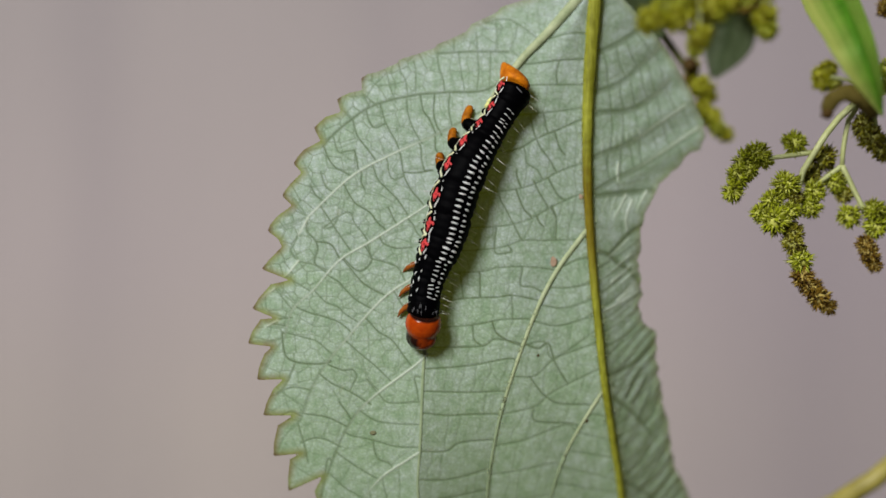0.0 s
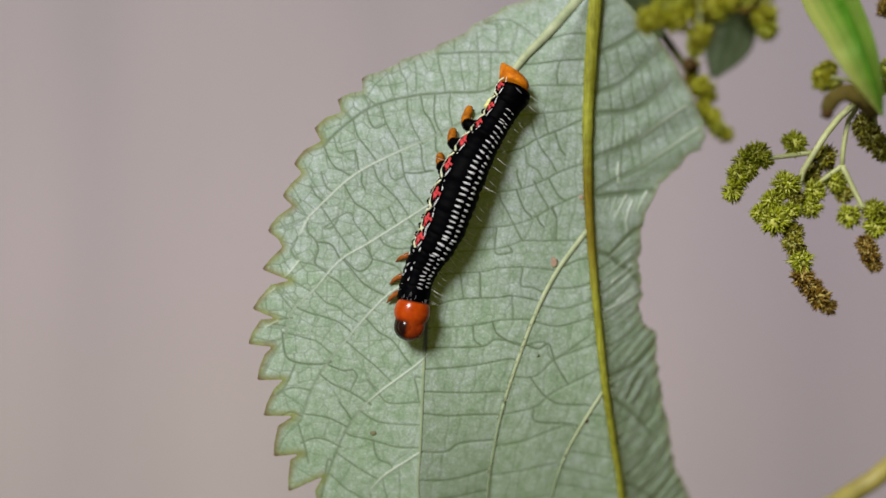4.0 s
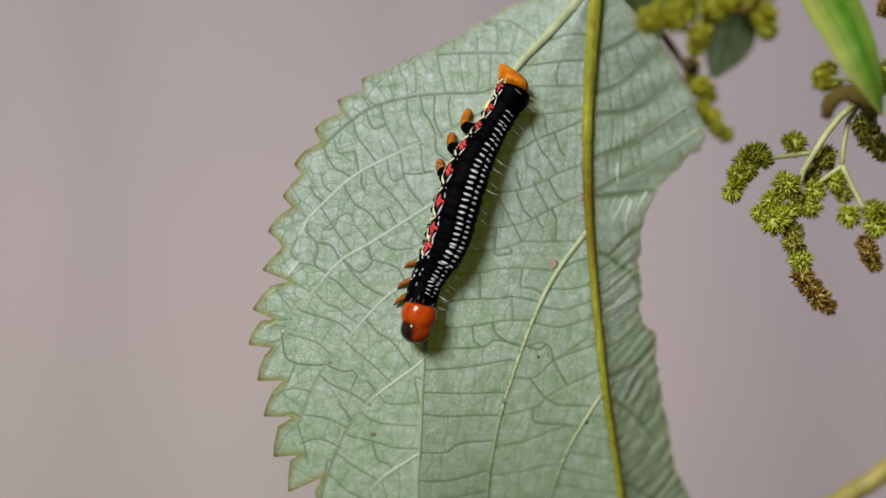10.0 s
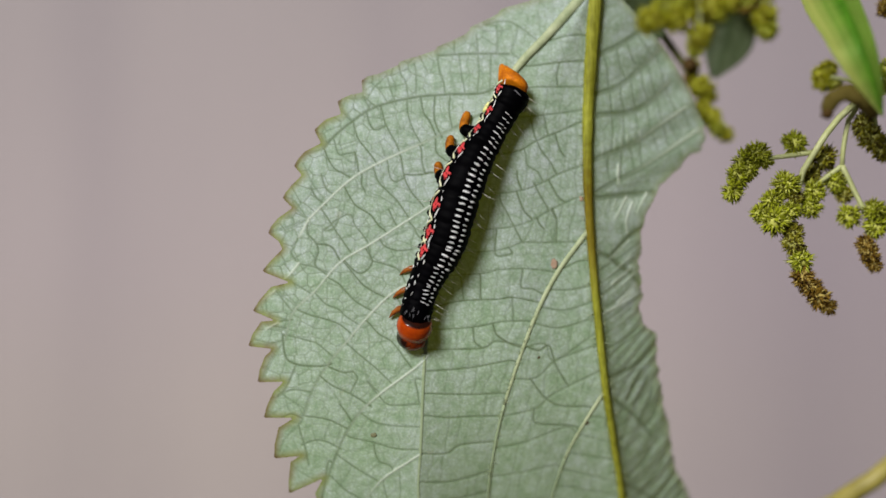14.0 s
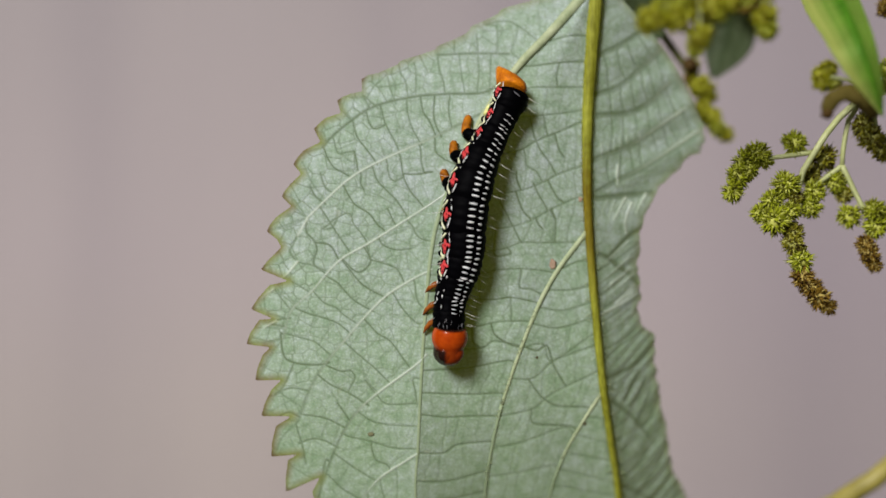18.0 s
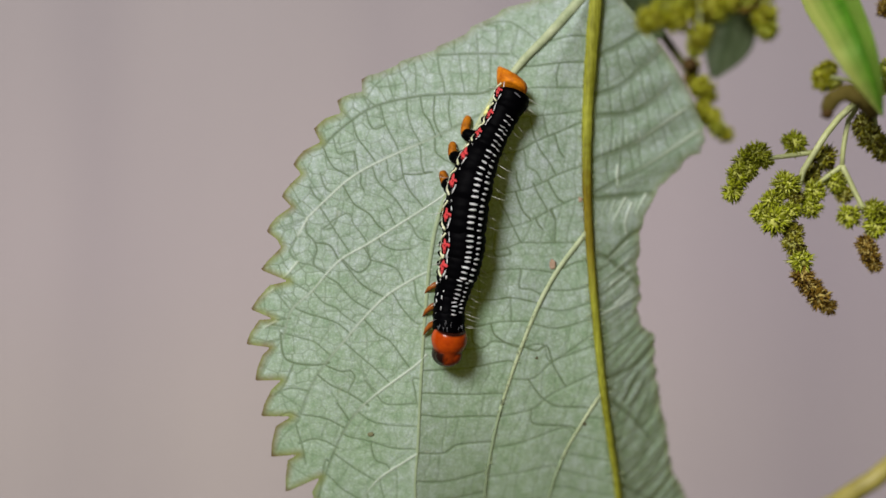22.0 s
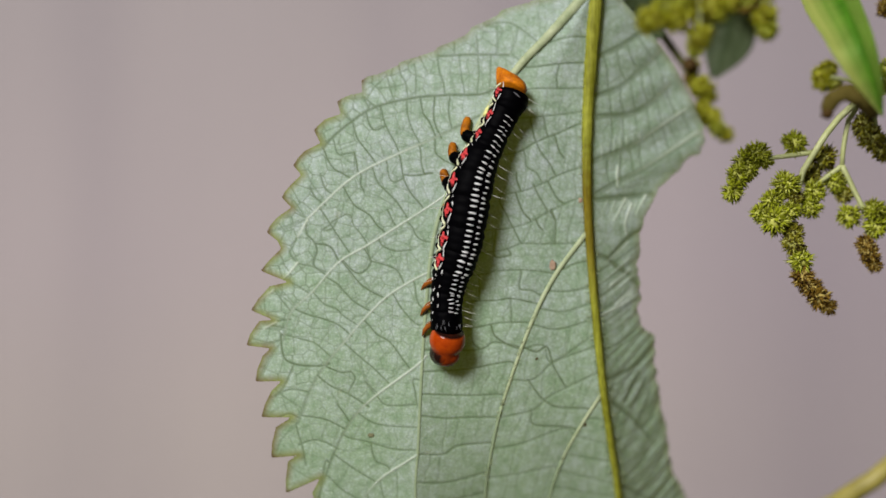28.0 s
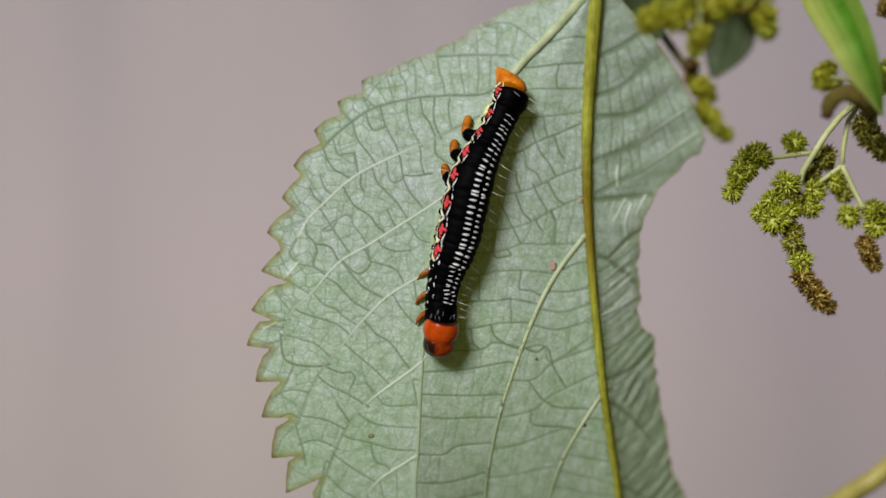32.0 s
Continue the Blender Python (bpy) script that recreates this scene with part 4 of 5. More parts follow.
flower_spike("blurred yellow-green spike of bud tufts near the stem", -310,
             [([(1390, -300, 350), (1330, -170, 170), (1250, -60, 0), (1236, 20, 0), (1240, 60, 0)], 4), ([(1240, -10, 0), (1190, 10, 0), (1150, 35, 0)], 4)],
             [(1148, 38, 24, Y, 0), (1172, 26, 25, Y, 10), (1198, 34, 27, Y, 0), (1236, 64, 25, Y, 6), (1222, 8, 27, Y, 10), (1262, 8, 28, Y, 0), (1244, 22, 24, D, 14), (1210, -15, 26, G, 0), (1180, 5, 22, G, 0), (1292, 2, 24, Y, 0), (1274, 24, 17, G, 4), (1322, -6, 22, G, 0)])
flower_spike("blurred olive spike of bud tufts before the wall", 270,
             [([(1480, -280, -225), (1400, -150, -100), (1345, -20, 0), (1352, 45, 0)], 6)],
             [(1322, 2, 26, B, 0), (1345, -12, 28, G, 0), (1353, 28, 28, Y, 0), (1357, 54, 24, G, 0), (1300, -20, 24, G, 0)])

flower_spike("dark withered spike of bud tufts beside the stem", -120,
             [([(1752, 60, 160), (1660, 25, 60), (1580, 8, 0)], 5), ([(1745, 170, 150), (1650, 145, 90), (1590, 132, 60)], 5)],
             [(1570, 14, 20, B, 0), (1582, 0, 22, D, 0), (1592, 22, 20, B, 4), (1570, 122, 19, G, 60), (1576, 150, 20, D, 64), (1590, 134, 20, G, 60)])


# ---- the other leaves ----
def blade_strip(name, centre, widths, depths, fold, mat, label, pale_half, narrow=1.0, cross=14):
    """A leaf drawn along a curved centre line, folded along its midrib, with arched side veins as relief."""
    n = 60
    c = spline(centre, n)
    w = spline([(100 * k, x) for k, x in enumerate(widths)], n)[:, 1]
    dep = spline([(100 * k, x) for k, x in enumerate(depths)], n)[:, 1]
    root = thing(name, at(*c[0], dep[0]), label, "leaf")
    bm = bmesh.new()
    lay = bm.verts.layers.float.new("vein")
    grid = []
    for i in range(n):
        d = c[min(i + 1, n - 1)] - c[max(i - 1, 0)]
        side = np.array([-d[1], d[0]]) / np.linalg.norm(d)
        row = []
        for j in range(-cross, cross + 1):
            f = j / cross
            tooth = 1 + (0.03 if pale_half == 0 else 0.008) * math.sin(i * 2.1) * (abs(f) > 0.9)
            q = c[i] + side * w[i] * f * tooth * (1 if f > 0 else narrow)
            arch = abs(math.sin((i * 0.45 - abs(f) * 3.0)))
            z = dep[i] + fold * abs(f) * w[i] - (2.2 if pale_half == 0 else 1.0) * arch * (1 - 0.5 * abs(f))
            v = bm.verts.new(at(q[0], q[1], z))
            # young leaf: one half pales towards its edge, the midline stays dark
            v[lay] = max(0.0, 1 - abs(f) * 9) * 0.8 * (pale_half == 0) + 0.6 * max(0.0, math.sin(abs(f) * 15)) * (pale_half == 0) + pale_half * (0.35 * min(1.0, max(0.0, (f - 0.08) * 6)) + 0.65 * min(1.0, max(0.0, (f - 0.4) * 3)) + 0.35 * min(1.0, max(0.0, (-f - 0.15) * 5)) + 0.14 * math.sin(f * 26) * (abs(f) > 0.15))
            row.append(v)
        grid.append(row)
    for r, s in zip(grid, grid[1:]):
        for j in range(2 * cross):
            bm.faces.new((r[j], r[j + 1], s[j + 1], s[j]))
    bmesh.ops.solidify(bm, geom=bm.faces[:], thickness=2.5 * U)
    part("blade", bm, mat, root)
    part("midrib", tube(bmesh.new(), [at(c[i][0], c[i][1], dep[i] + 2.5) for i in range(n)], np.linspace(3 * U, 1.0 * U, n).tolist(), 8), mat, root)
    return root, c, dep


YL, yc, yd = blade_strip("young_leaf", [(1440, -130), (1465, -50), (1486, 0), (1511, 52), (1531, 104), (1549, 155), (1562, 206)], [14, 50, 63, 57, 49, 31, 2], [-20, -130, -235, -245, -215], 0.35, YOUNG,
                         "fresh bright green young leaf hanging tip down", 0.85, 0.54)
part("petiole", tube(bmesh.new(), spline([at(1440, -126, -20), at(1465, -200, 15), at(1540, -262, 45)], 8), 7 * U), STALK, YL)
BL, bc, bd = blade_strip("shaded_leaf", [(1272, -90), (1288, -20), (1290, 40), (1280, 90), (1262, 138)], [14, 44, 50, 46, 6], [200, 290, 330, 335, 328], 0.2, SHADE,
                         "dull grey-green leaf hanging in shade behind the flowers", 0.0)
part("petiole", tube(bmesh.new(), spline([at(1272, -88, 200), at(1290, -200, 110), at(1330, -325, 44)], 8), 7 * U), STALK, BL)
SL, sc, sd = blade_strip("shaded_leaf", [(1180, -150), (1160, -60), (1150, 10), (1165, 70)], [12, 60, 52, 8], [80, 150, 200, 210], 0.2, SHADE,
                         "dull grey-green leaf half hidden behind the large leaf", 0.0)
part("petiole", tube(bmesh.new(), spline([at(1180, -148, 80), at(1200, -240, 60), at(1230, -332, 44)], 8), 7 * U), STALK, SL)

# a withered bract that clings to the flower stalk
husk = thing("dried_bract", at(1500, 185, -215), "curled brown dried bract clinging to the flower stalk", "bract")
bm = bmesh.new()
tube(bm, spline([at(1462, 200, -210), at(1468, 183, -220), at(1483, 169, -223), at(1505, 165, -220), at(1530, 174, -205), at(1553, 202, -175)], 20),
     (np.array([9, 12, 13, 13, 14, 14, 14, 15, 16, 17, 18, 19, 20, 21, 21, 21, 20, 18, 15, 8]) * U).tolist(), 12, 0.7)
for v in bm.verts:
    v.co += Vector((2 * U * noise.noise(v.co * 700 + Vector((3, 1, 2))), 0, 4.5 * U * noise.noise(v.co * 620)))
curl = part("curl", bm, HUSK, husk)
part("withered_end", blob(bmesh.new(), at(1464, 202, -219), (10 * U, 9 * U, 8 * U), None, 3, 0.3, 3), HUSK_DARK, husk, "dark brown withered end")

# ---- the caterpillar ----
# its rest line from tail to head: place on the leaf, radius, kind of segment
BODY = [(913, 133, 27, "plate"), (908, 165, 32, "tail"), (887, 200, 27, "rear"), (866, 233, 29, "leg"), (843, 267, 35, "leg"), (822, 305, 40, "leg"), (803, 354, 40, "leg"),
        (791, 403, 39, "plain"), (779, 440, 36, "plain"), (764, 476, 31, "chest"), (754, 511, 28, "chest"), (750, 541, 28, "neck")]
ROLL = 32.0


def skin(theta, y, r, proud=0.0):
    """A place on a segment's skin. theta: degrees round the body from the side that faces away from the leaf."""
    a = radians(theta)
    return Vector((-(r + proud) * math.sin(a), y, (r + proud) * math.cos(a)))


def skin_turn(theta):
    """Axes of a mark that lies on the skin at theta: x round the body, y along it, z outwards."""
    return Matrix.Rotation(radians(-theta), 3, "Y")


def segment(root, i, r, kind, pitch):
    """One ring of the body. Within half a pitch it meets its neighbours' girth; beyond that it tucks in under them."""
    bm = bmesh.new()
    before, after = BODY[i - 1][2], BODY[min(i + 1, len(BODY) - 1)][2]
    rows, sides = 19, 32

    def girth(y):
        f = y / (pitch / 2)
        g = r + ((before if f < 0 else after) - r) * 0.5 * min(abs(f), 1)
        crease = 0.035 * math.exp(-((abs(f) - 1) / 0.16) ** 2) + 0.40 * max(0, abs(f) - 1)
        return g * (1 - crease + 0.014 * math.cos(f * 9.4))

    rings = []
    for a in range(rows):
        y = (a / (rows - 1) * 2 - 1) * pitch * 0.92
        if kind == "tail":
            y = -0.25 * pitch + a / (rows - 1) * pitch * 1.17
        rr = girth(y) * (0.85 if a in (0, rows - 1) else 1)
        rings.append([bm.verts.new(Vector((rr * math.sin(k * math.tau / sides), y, rr * math.cos(k * math.tau / sides) * 0.97))
                                   * (1 + (0.05 if kind in ("chest", "neck") else 0.03) * noise.noise(Vector((k * 0.55, a * 0.5, i * 5.0))))) for k in range(sides)])
    for p, q in zip(rings, rings[1:]):
        for k in range(sides):
            bm.faces.new((p[k], q[k], q[(k + 1) % sides], p[(k + 1) % sides]))
    bm.faces.new(rings[0])
    bm.faces.new(rings[-1][::-1])
    ob = part("body_segment", bm, BLACK, root, "velvety black ringed body segment", local=True)
    rng = random.Random(i + 40)
    # two columns of white bars along the back
    if kind not in ("tail", "neck"):
        rows_ = max(3, round(pitch / (9.4 if kind != "chest" else 7.0)))
        small = {2: 0.5, 3: 0.62, 4: 0.82}.get(i, 1.0)
        for a in range(rows_):
            y = (a - (rows_ - 1) / 2) * 1.05 * pitch / rows_ + rng.uniform(-0.6, 0.6)
            if i == 2 and y < -6:
                continue
            big = (0.7, 1.0, 0.95, 0.8, 1.0)[(a + i) % 5] * rng.uniform(0.85, 1.1) * small
            for s in (-1, 1):
                th = ROLL + s * (15.5 if i > 3 else 12.5) * (1.0 if s < 0 else 0.68) + rng.uniform(-1.2, 1.2) * (3.5 if kind == "chest" else 1)
                k = (1.0 if s < 0 else 0.8) * (0.76 if kind == "chest" else 1.0)
                bm = blob(bmesh.new(), skin(th, y + s * 0.8, girth(y), 0.6), (7.5 * k * (0.6 + 0.4 * big) * rng.uniform(0.8, 1.1), 1.95 * big * (0.55 if kind == "chest" else 1), 1.3), skin_turn(th) @ Matrix.Rotation(rng.uniform(-0.1, 0.1) * (2 if kind == "chest" else 1), 3, "Z"), 2, 0.2, a * 2 + s + i)
                part("white_bar", bm, WHITE, ob, local=True)
    # red flank spots with black dots, edged by a cream line that waves round them
    if kind in ("rear", "leg", "plain", "tail"):
        for side in (-1, 1):
            th = ROLL + side * 86
            k = 0.8 if i < 4 else 1.0
            y0 = 2.0
            # a crimson cross with uneven arms, bent round the flank
            bm = bmesh.new()
            bmesh.ops.create_icosphere(bm, subdivisions=4, radius=1.0)
            tilt, lobes = rng.uniform(0.3, 0.9), rng.uniform(0.26, 0.36)
            for v in bm.verts:
                f = math.atan2(v.co.y, v.co.x)
                k_ = (1 + lobes * math.cos(4 * f + tilt) + 0.16 * math.cos(3 * f + i) + 0.1 * noise.noise(v.co * 3 + Vector((i, side, 0)))) * k
                v.co = skin(th - side * v.co.x * k_ * 8.4 / girth(y0) * 57.3, y0 + v.co.y * k_ * 9.6, girth(y0), 0.1 + v.co.z * 1.5)
            part("red_spot", bm, RED, ob, "crimson flank spot", local=True)
            for a, b, w in ((3, -0.5, 2.1), (-9, -5.5, 2.4), (11, 1.5, 2.6), (-8, 5, 2.0), (3, 8.5, 1.8)):
                part("black_dot", blob(bmesh.new(), skin(th - side * a, y0 + b * k, girth(y0), 0.9), (w, w * 1.1, 1.1), skin_turn(th), 1), BLACK, ob, local=True)
            # a cream line, bent in at every ring, with a black swelling of the flank outside it
            bm = bmesh.new()
            line = [skin(th + side * (19 - 11 * math.cos(t * math.tau) - 3 * math.cos(t * 2 * math.tau) + rng.uniform(-1.3, 1.3)), (t - 0.5) * pitch + y0, girth((t - 0.5) * pitch), 0.35) for t in np.linspace(0, 1, 25)]
            tube(bm, line, [max(0.5, 1.15 + 1.1 * math.cos(t / 24 * math.tau) + rng.uniform(-0.25, 0.25) + 0.3 * (t % 5 == 0)) * k for t in range(25)], 6)
            part("flank_line", bm, CREAM, ob, "cream line waving along the flank", local=True)
            swell = (0.0, pitch * 0.34) if kind != "tail" else ()
            for yy in swell:
                part("flank_swelling", blob(bmesh.new(), skin(ROLL + side * 120, yy, girth(yy), -4.0), (6.0, 6.5, 7.5), skin_turn(ROLL + side * 120), 3, 0.3, i + yy), BLACK, ob, local=True)
            bm = bmesh.new()
            for n_ in range(7):
                a = ROLL + side * rng.uniform(108, 124)
                yy = rng.uniform(-0.5, 0.5) * pitch
                blob(bm, skin(a, yy, girth(yy), 0.4), (rng.uniform(0.6, 1.2), rng.uniform(1.2, 3.0), 0.6), skin_turn(a) @ Matrix.Rotation(rng.uniform(-0.9, 0.9), 3, "Z"), 1)
            part("pale_fleck_row", bm, WHITE, ob, "fine white flecks low on the flank", local=True)["kind"] = "stuff"
            for y1, y2, a in ((-0.5 * pitch, -3, 8), (6, 0.5 * pitch, 15)):
                inner = [skin(th - side * (a + 7 * f if y1 < 0 else a - 7 * f), y1 + (y2 - y1) * f, girth(y1), 0.3) for f in (0, 0.35, 0.7, 1)]
                part("white_fleck", tube(bmesh.new(), inner, [0.4, 0.9 * k, 1.2 * k, 0.3], 5), WHITE, ob, local=True)
    if i == 2:
        part("yellow_patch", blob(bmesh.new(), skin(ROLL - 116, -3, r, 1.5), (6, 11, 4), skin_turn(ROLL - 118), 3, 0.3, 4), YELLOW, ob, "bright yellow flank patch", local=True)
    if kind == "tail":
        # a glint on the black skin, modelled as a flat grey lump
        part("gloss_mark", blob(bmesh.new(), skin(16, 3, girth(3), 0.1), (8.0, 1.2, 0.5), skin_turn(16) @ Matrix.Rotation(-0.35, 3, "Z"), 2, 0.3, 1), GREY, ob, "small grey painted gloss highlight on the hind back", local=True)
    if kind == "neck":
        bm = bmesh.new()
        for n_ in range(16):
            a, yy = rng.uniform(-65, 60), rng.uniform(0.0, 0.5) * pitch
            blob(bm, skin(a, yy, girth(yy), 0.2), (0.45, rng.uniform(2.0, 5.5), 0.4), skin_turn(a) @ Matrix.Rotation(rng.uniform(-0.4, 0.4), 3, "Z"), 1)
        part("wrinkle_set", bm, GREY, ob, "fine pale wrinkles behind the head", local=True)["kind"] = "stuff"
    if kind in ("chest", "neck"):
        for side in (-1, 1):
            for a in range(5 if kind == "chest" else 0):
                th = ROLL + side * (64 + 20 * (a % 3) + rng.uniform(-6, 6))
                y = (a / 4 - 0.5) * pitch * 0.9 + rng.uniform(-2, 2)
                bm = blob(bmesh.new(), skin(th, y, girth(y)), (rng.uniform(0.6, 1.4), rng.uniform(2.5, 5.5), 0.9), skin_turn(th) @ Matrix.Rotation(rng.uniform(-0.6, 0.6), 3, "Z"), 1)
                part("white_fleck", bm, WHITE, ob, local=True)
    # legs: fleshy prolegs with orange feet, or thin jointed ones behind the head
    if kind == "leg":
        far, up = {3: (53, 24), 4: (55, 16), 5: (54, 12), 6: (41, 8)}[i]
        for side in (1, -1):
            bm = bmesh.new()
            x, out = (r * 0.6, far - 9) if side > 0 else (-r * 0.2, -r * 0.45)
            tube(bm, spline([(x, 4, -12), (out - 6, 5, -r * 0.62), (out - 1, 3, -r * 0.74)], 6).tolist(), [14, 13, 12.5, 11.5, 11, 10], 12)
            leg = part("proleg", bm, BLACK, ob, "stout black proleg", local=True)
            bm = bmesh.new()
            tube(bm, spline([(out - 4, 5, -r * 0.74), (out + 3, -4, -r * 0.82), (out + 9, -up - 4, -r * 0.92)], 7).tolist(), [9.6, 9.4, 8.8, 8.6, 8.0, 7.6, 5.0] if i < 6 else [8, 8, 7, 6, 5, 4, 2], 12)
            part("foot", bm, FOOT, leg, "orange foot", local=True)
    if kind in ("chest", "neck"):
        for side in (1, -1):
            bm = bmesh.new()
            o = r * 0.72 if side > 0 else r * 0.2
            side = 1 if side > 0 else -0.35
            tube(bm, spline([(o, -1, -r * 0.5), (o + 10 * side, 5, -r * 0.72), (o + 19 * side, 15, -r * 0.84), (o + 24 * side, 25, -r * 0.95)], 10).tolist(),
                 [5.8, 6.2, 5.4, 5.8, 5.6, 4.4, 4.6, 3.2, 2.0, 0.6], 8)
            part("jointed_leg", bm, LEG, ob, "orange-brown jointed leg", local=True)
    # sparse pale hairs
    bm = bmesh.new()
    for th, y in ((ROLL + 62, -8), (ROLL + 55, 9), (ROLL + 78, 4), (ROLL + 100, 2), (ROLL - 95, -4)):
        th += rng.uniform(-10, 10)
        a = skin(th, y, girth(y))
        b = skin(th + 4, y + rng.uniform(2, 10), r, rng.uniform(14, 30))
        tube(bm, [a, (a + b) / 2 + Vector((0, 1, 0)), b], [0.5, 0.4, 0.12], 4)
    part("hair_tuft", bm, HAIR, ob, "sparse pale hairs", local=True)["kind"] = "stuff"
    return ob


def head_of(root):
    """The head: an orange shield, a shallow groove, then the capsule with two rounded dark cheeks. y runs forwards; 0 is the neck's rim."""
    line = -ROLL * 0.6

    def shade(lay, v, onset):
        off = math.degrees(math.atan2(v.co.x, v.co.z)) - line
        off = off + 10 if off > 0 else -off - 22
        v[lay] = float(np.clip((off - onset) / 22, 0, 1) * np.clip((v.co.y - 25) / 6, 0, 1))
        v[lay] = max(v[lay], 0.45 * float(np.clip((v.co.y - 26) / 5, 0, 1)), 0.6 * float(np.clip((v.co.y - 42) / 14, 0, 1)), float(np.clip((-4.0 + 2 * noise.noise(v.co * 0.16) - v.co.y) / 2.5, 0, 1)))

    bm = bmesh.new()
    lay = bm.verts.layers.float.new("vein")
    rows, sides = 24, 32
    rings = []
    stops = [0, 0.05, 0.16, 0.30, 0.42, 0.50, 0.66, 0.75, 0.84, 0.92, 0.97, 1.0]
    for a in range(rows):
        f = a / (rows - 1)
        w = np.interp(f, stops, [25.5, 28, 31, 32, 30, 27, 27, 26.5, 23.5, 18, 11.5, 2])
        h = np.interp(f, stops, [24, 26, 28, 28.5, 27, 24.5, 24, 23.5, 21, 15.5, 10, 2])
        rings.append([bm.verts.new((w * math.sin(k * math.tau / sides), -7 + f * 71, h * math.cos(k * math.tau / sides))) for k in range(sides)])
    for p, q in zip(rings, rings[1:]):
        for k in range(sides):
            bm.faces.new((p[k], q[k], q[(k + 1) % sides], p[(k + 1) % sides]))
    bm.faces.new(rings[0])
    bm.faces.new(rings[-1][::-1])
    for v in bm.verts:
        shade(lay, v, 24)
    ob = part("head", bm, HEAD, root, "glossy orange head", local=True)
    for s, name in ((1, 22), (-1, 16)):
        bm = bmesh.new()
        lay = bm.verts.layers.float.new("vein")
        a = radians(line + s * 44)
        blob(bm, (12.5 * math.sin(a), 38, 11 * math.cos(a)), (16, 18.5, 16), None, 4)
        for v in bm.verts:
            shade(lay, v, name)
        part("cheek", bm, HEAD, ob, "shiny orange and black-brown cheek", local=True)
    for s in (-1, 1):
        part("feeler", tube(bmesh.new(), [(s * 9, 52, -4), (s * 11, 59, -8), (s * 12, 63, -11)], [1.6, 1.2, 0.5], 6), LEG, ob, "short feeler", local=True)
    return ob


def tail_plate(root):
    """The orange hind end: a slanting plate over the last claspers, longer on the belly side. y runs forwards."""
    bm = bmesh.new()
    ring = []
    for f, w, h in ((0.0, 22, 20), (0.08, 26, 24), (0.4, 27.5, 24), (0.75, 28, 20), (0.95, 27, 14), (1.0, 22, 8)):
        row = []
        for k in range(24):
            x, z = w * math.sin(k * math.tau / 24), h * math.cos(k * math.tau / 24)
            front, rear = 25 - 0.30 * x, -5 - 0.66 * x
            row.append(bm.verts.new((x + 1, front + (rear - front) * f + 1.5 * noise.noise(Vector((x * 0.2, f * 3, z * 0.2))), z)))
        ring.append(row)
    for p, q in zip(ring, ring[1:]):
        for k in range(24):
            bm.faces.new((p[k], p[(k + 1) % 24], q[(k + 1) % 24], q[k]))
    bm.faces.new(ring[0][::-1])
    bm.faces.new(ring[-1])
    return part("tail_plate", bm, ORANGE, root, "bright orange hind plate", local=True)


caterpillar = thing("caterpillar", at(800, 380, 0), "black caterpillar with white bars, red spots and an orange head", "caterpillar")
SEGMENTS = []
for i, (u, v, r, kind) in enumerate(BODY):
    p = Vector(BODY[max(i - 1, 0)][:2])
    q = Vector(BODY[min(i + 1, len(BODY) - 1)][:2])
    pitch = (q - p).length / (2 if 0 < i < len(BODY) - 1 else 1)
    SEGMENTS.append(tail_plate(caterpillar) if kind == "plate" else segment(caterpillar, i, r, kind, pitch))
HEAD_OB = head_of(caterpillar)

# ---- the mite ----
mite = thing("mite", at(1040, -90, -20), "tiny round red-brown mite running over the leaf", "mite")
part("body", blob(bmesh.new(), (0, 0, 5), (7.5, 8.5, 6.0), None, 3, 0.15, 2), MITE, mite, local=True)
for s in (-1, 1):
    for y in (-6, -2, 2, 6):
        part("leg", tube(bmesh.new(), [(s * 4, y * 0.7, 4), (s * 9, y * 1.1, 6), (s * 13, y * 1.5, 0)], [1.2, 1.0, 0.5], 5), MITE, mite, local=True)


# ---- what moves ----
def along(points, distances, s):
    """Smooth values at s from values given at rising distances."""
    d, p = np.array(distances, float), np.array(points, float)
    m = np.gradient(p, d, axis=0)
    i = int(np.clip(np.searchsorted(d, s) - 1, 0, len(d) - 2))
    h = d[i + 1] - d[i]
    t = (s - d[i]) / h
    return ((2 * t ** 3 - 3 * t ** 2 + 1) * p[i] + (t ** 3 - 2 * t ** 2 + t) * h * m[i] + (-2 * t ** 3 + 3 * t ** 2) * p[i + 1] + (t ** 3 - t ** 2) * h * m[i + 1])


def lying(u, v, du, dv, height, pitch=0.0):
    """A pose on the leaf, facing along (du, dv), height U before it; pitch: degrees by which it dips to the leaf."""
    y = Vector((du, 0, -dv)).normalized()
    z = Vector((0, -1, 0))
    m = Matrix((y.cross(z), y, z)).transposed() @ Matrix.Rotation(radians(-pitch), 3, "X")
    return Matrix.Translation(at(u, v, -height)) @ m.to_4x4()


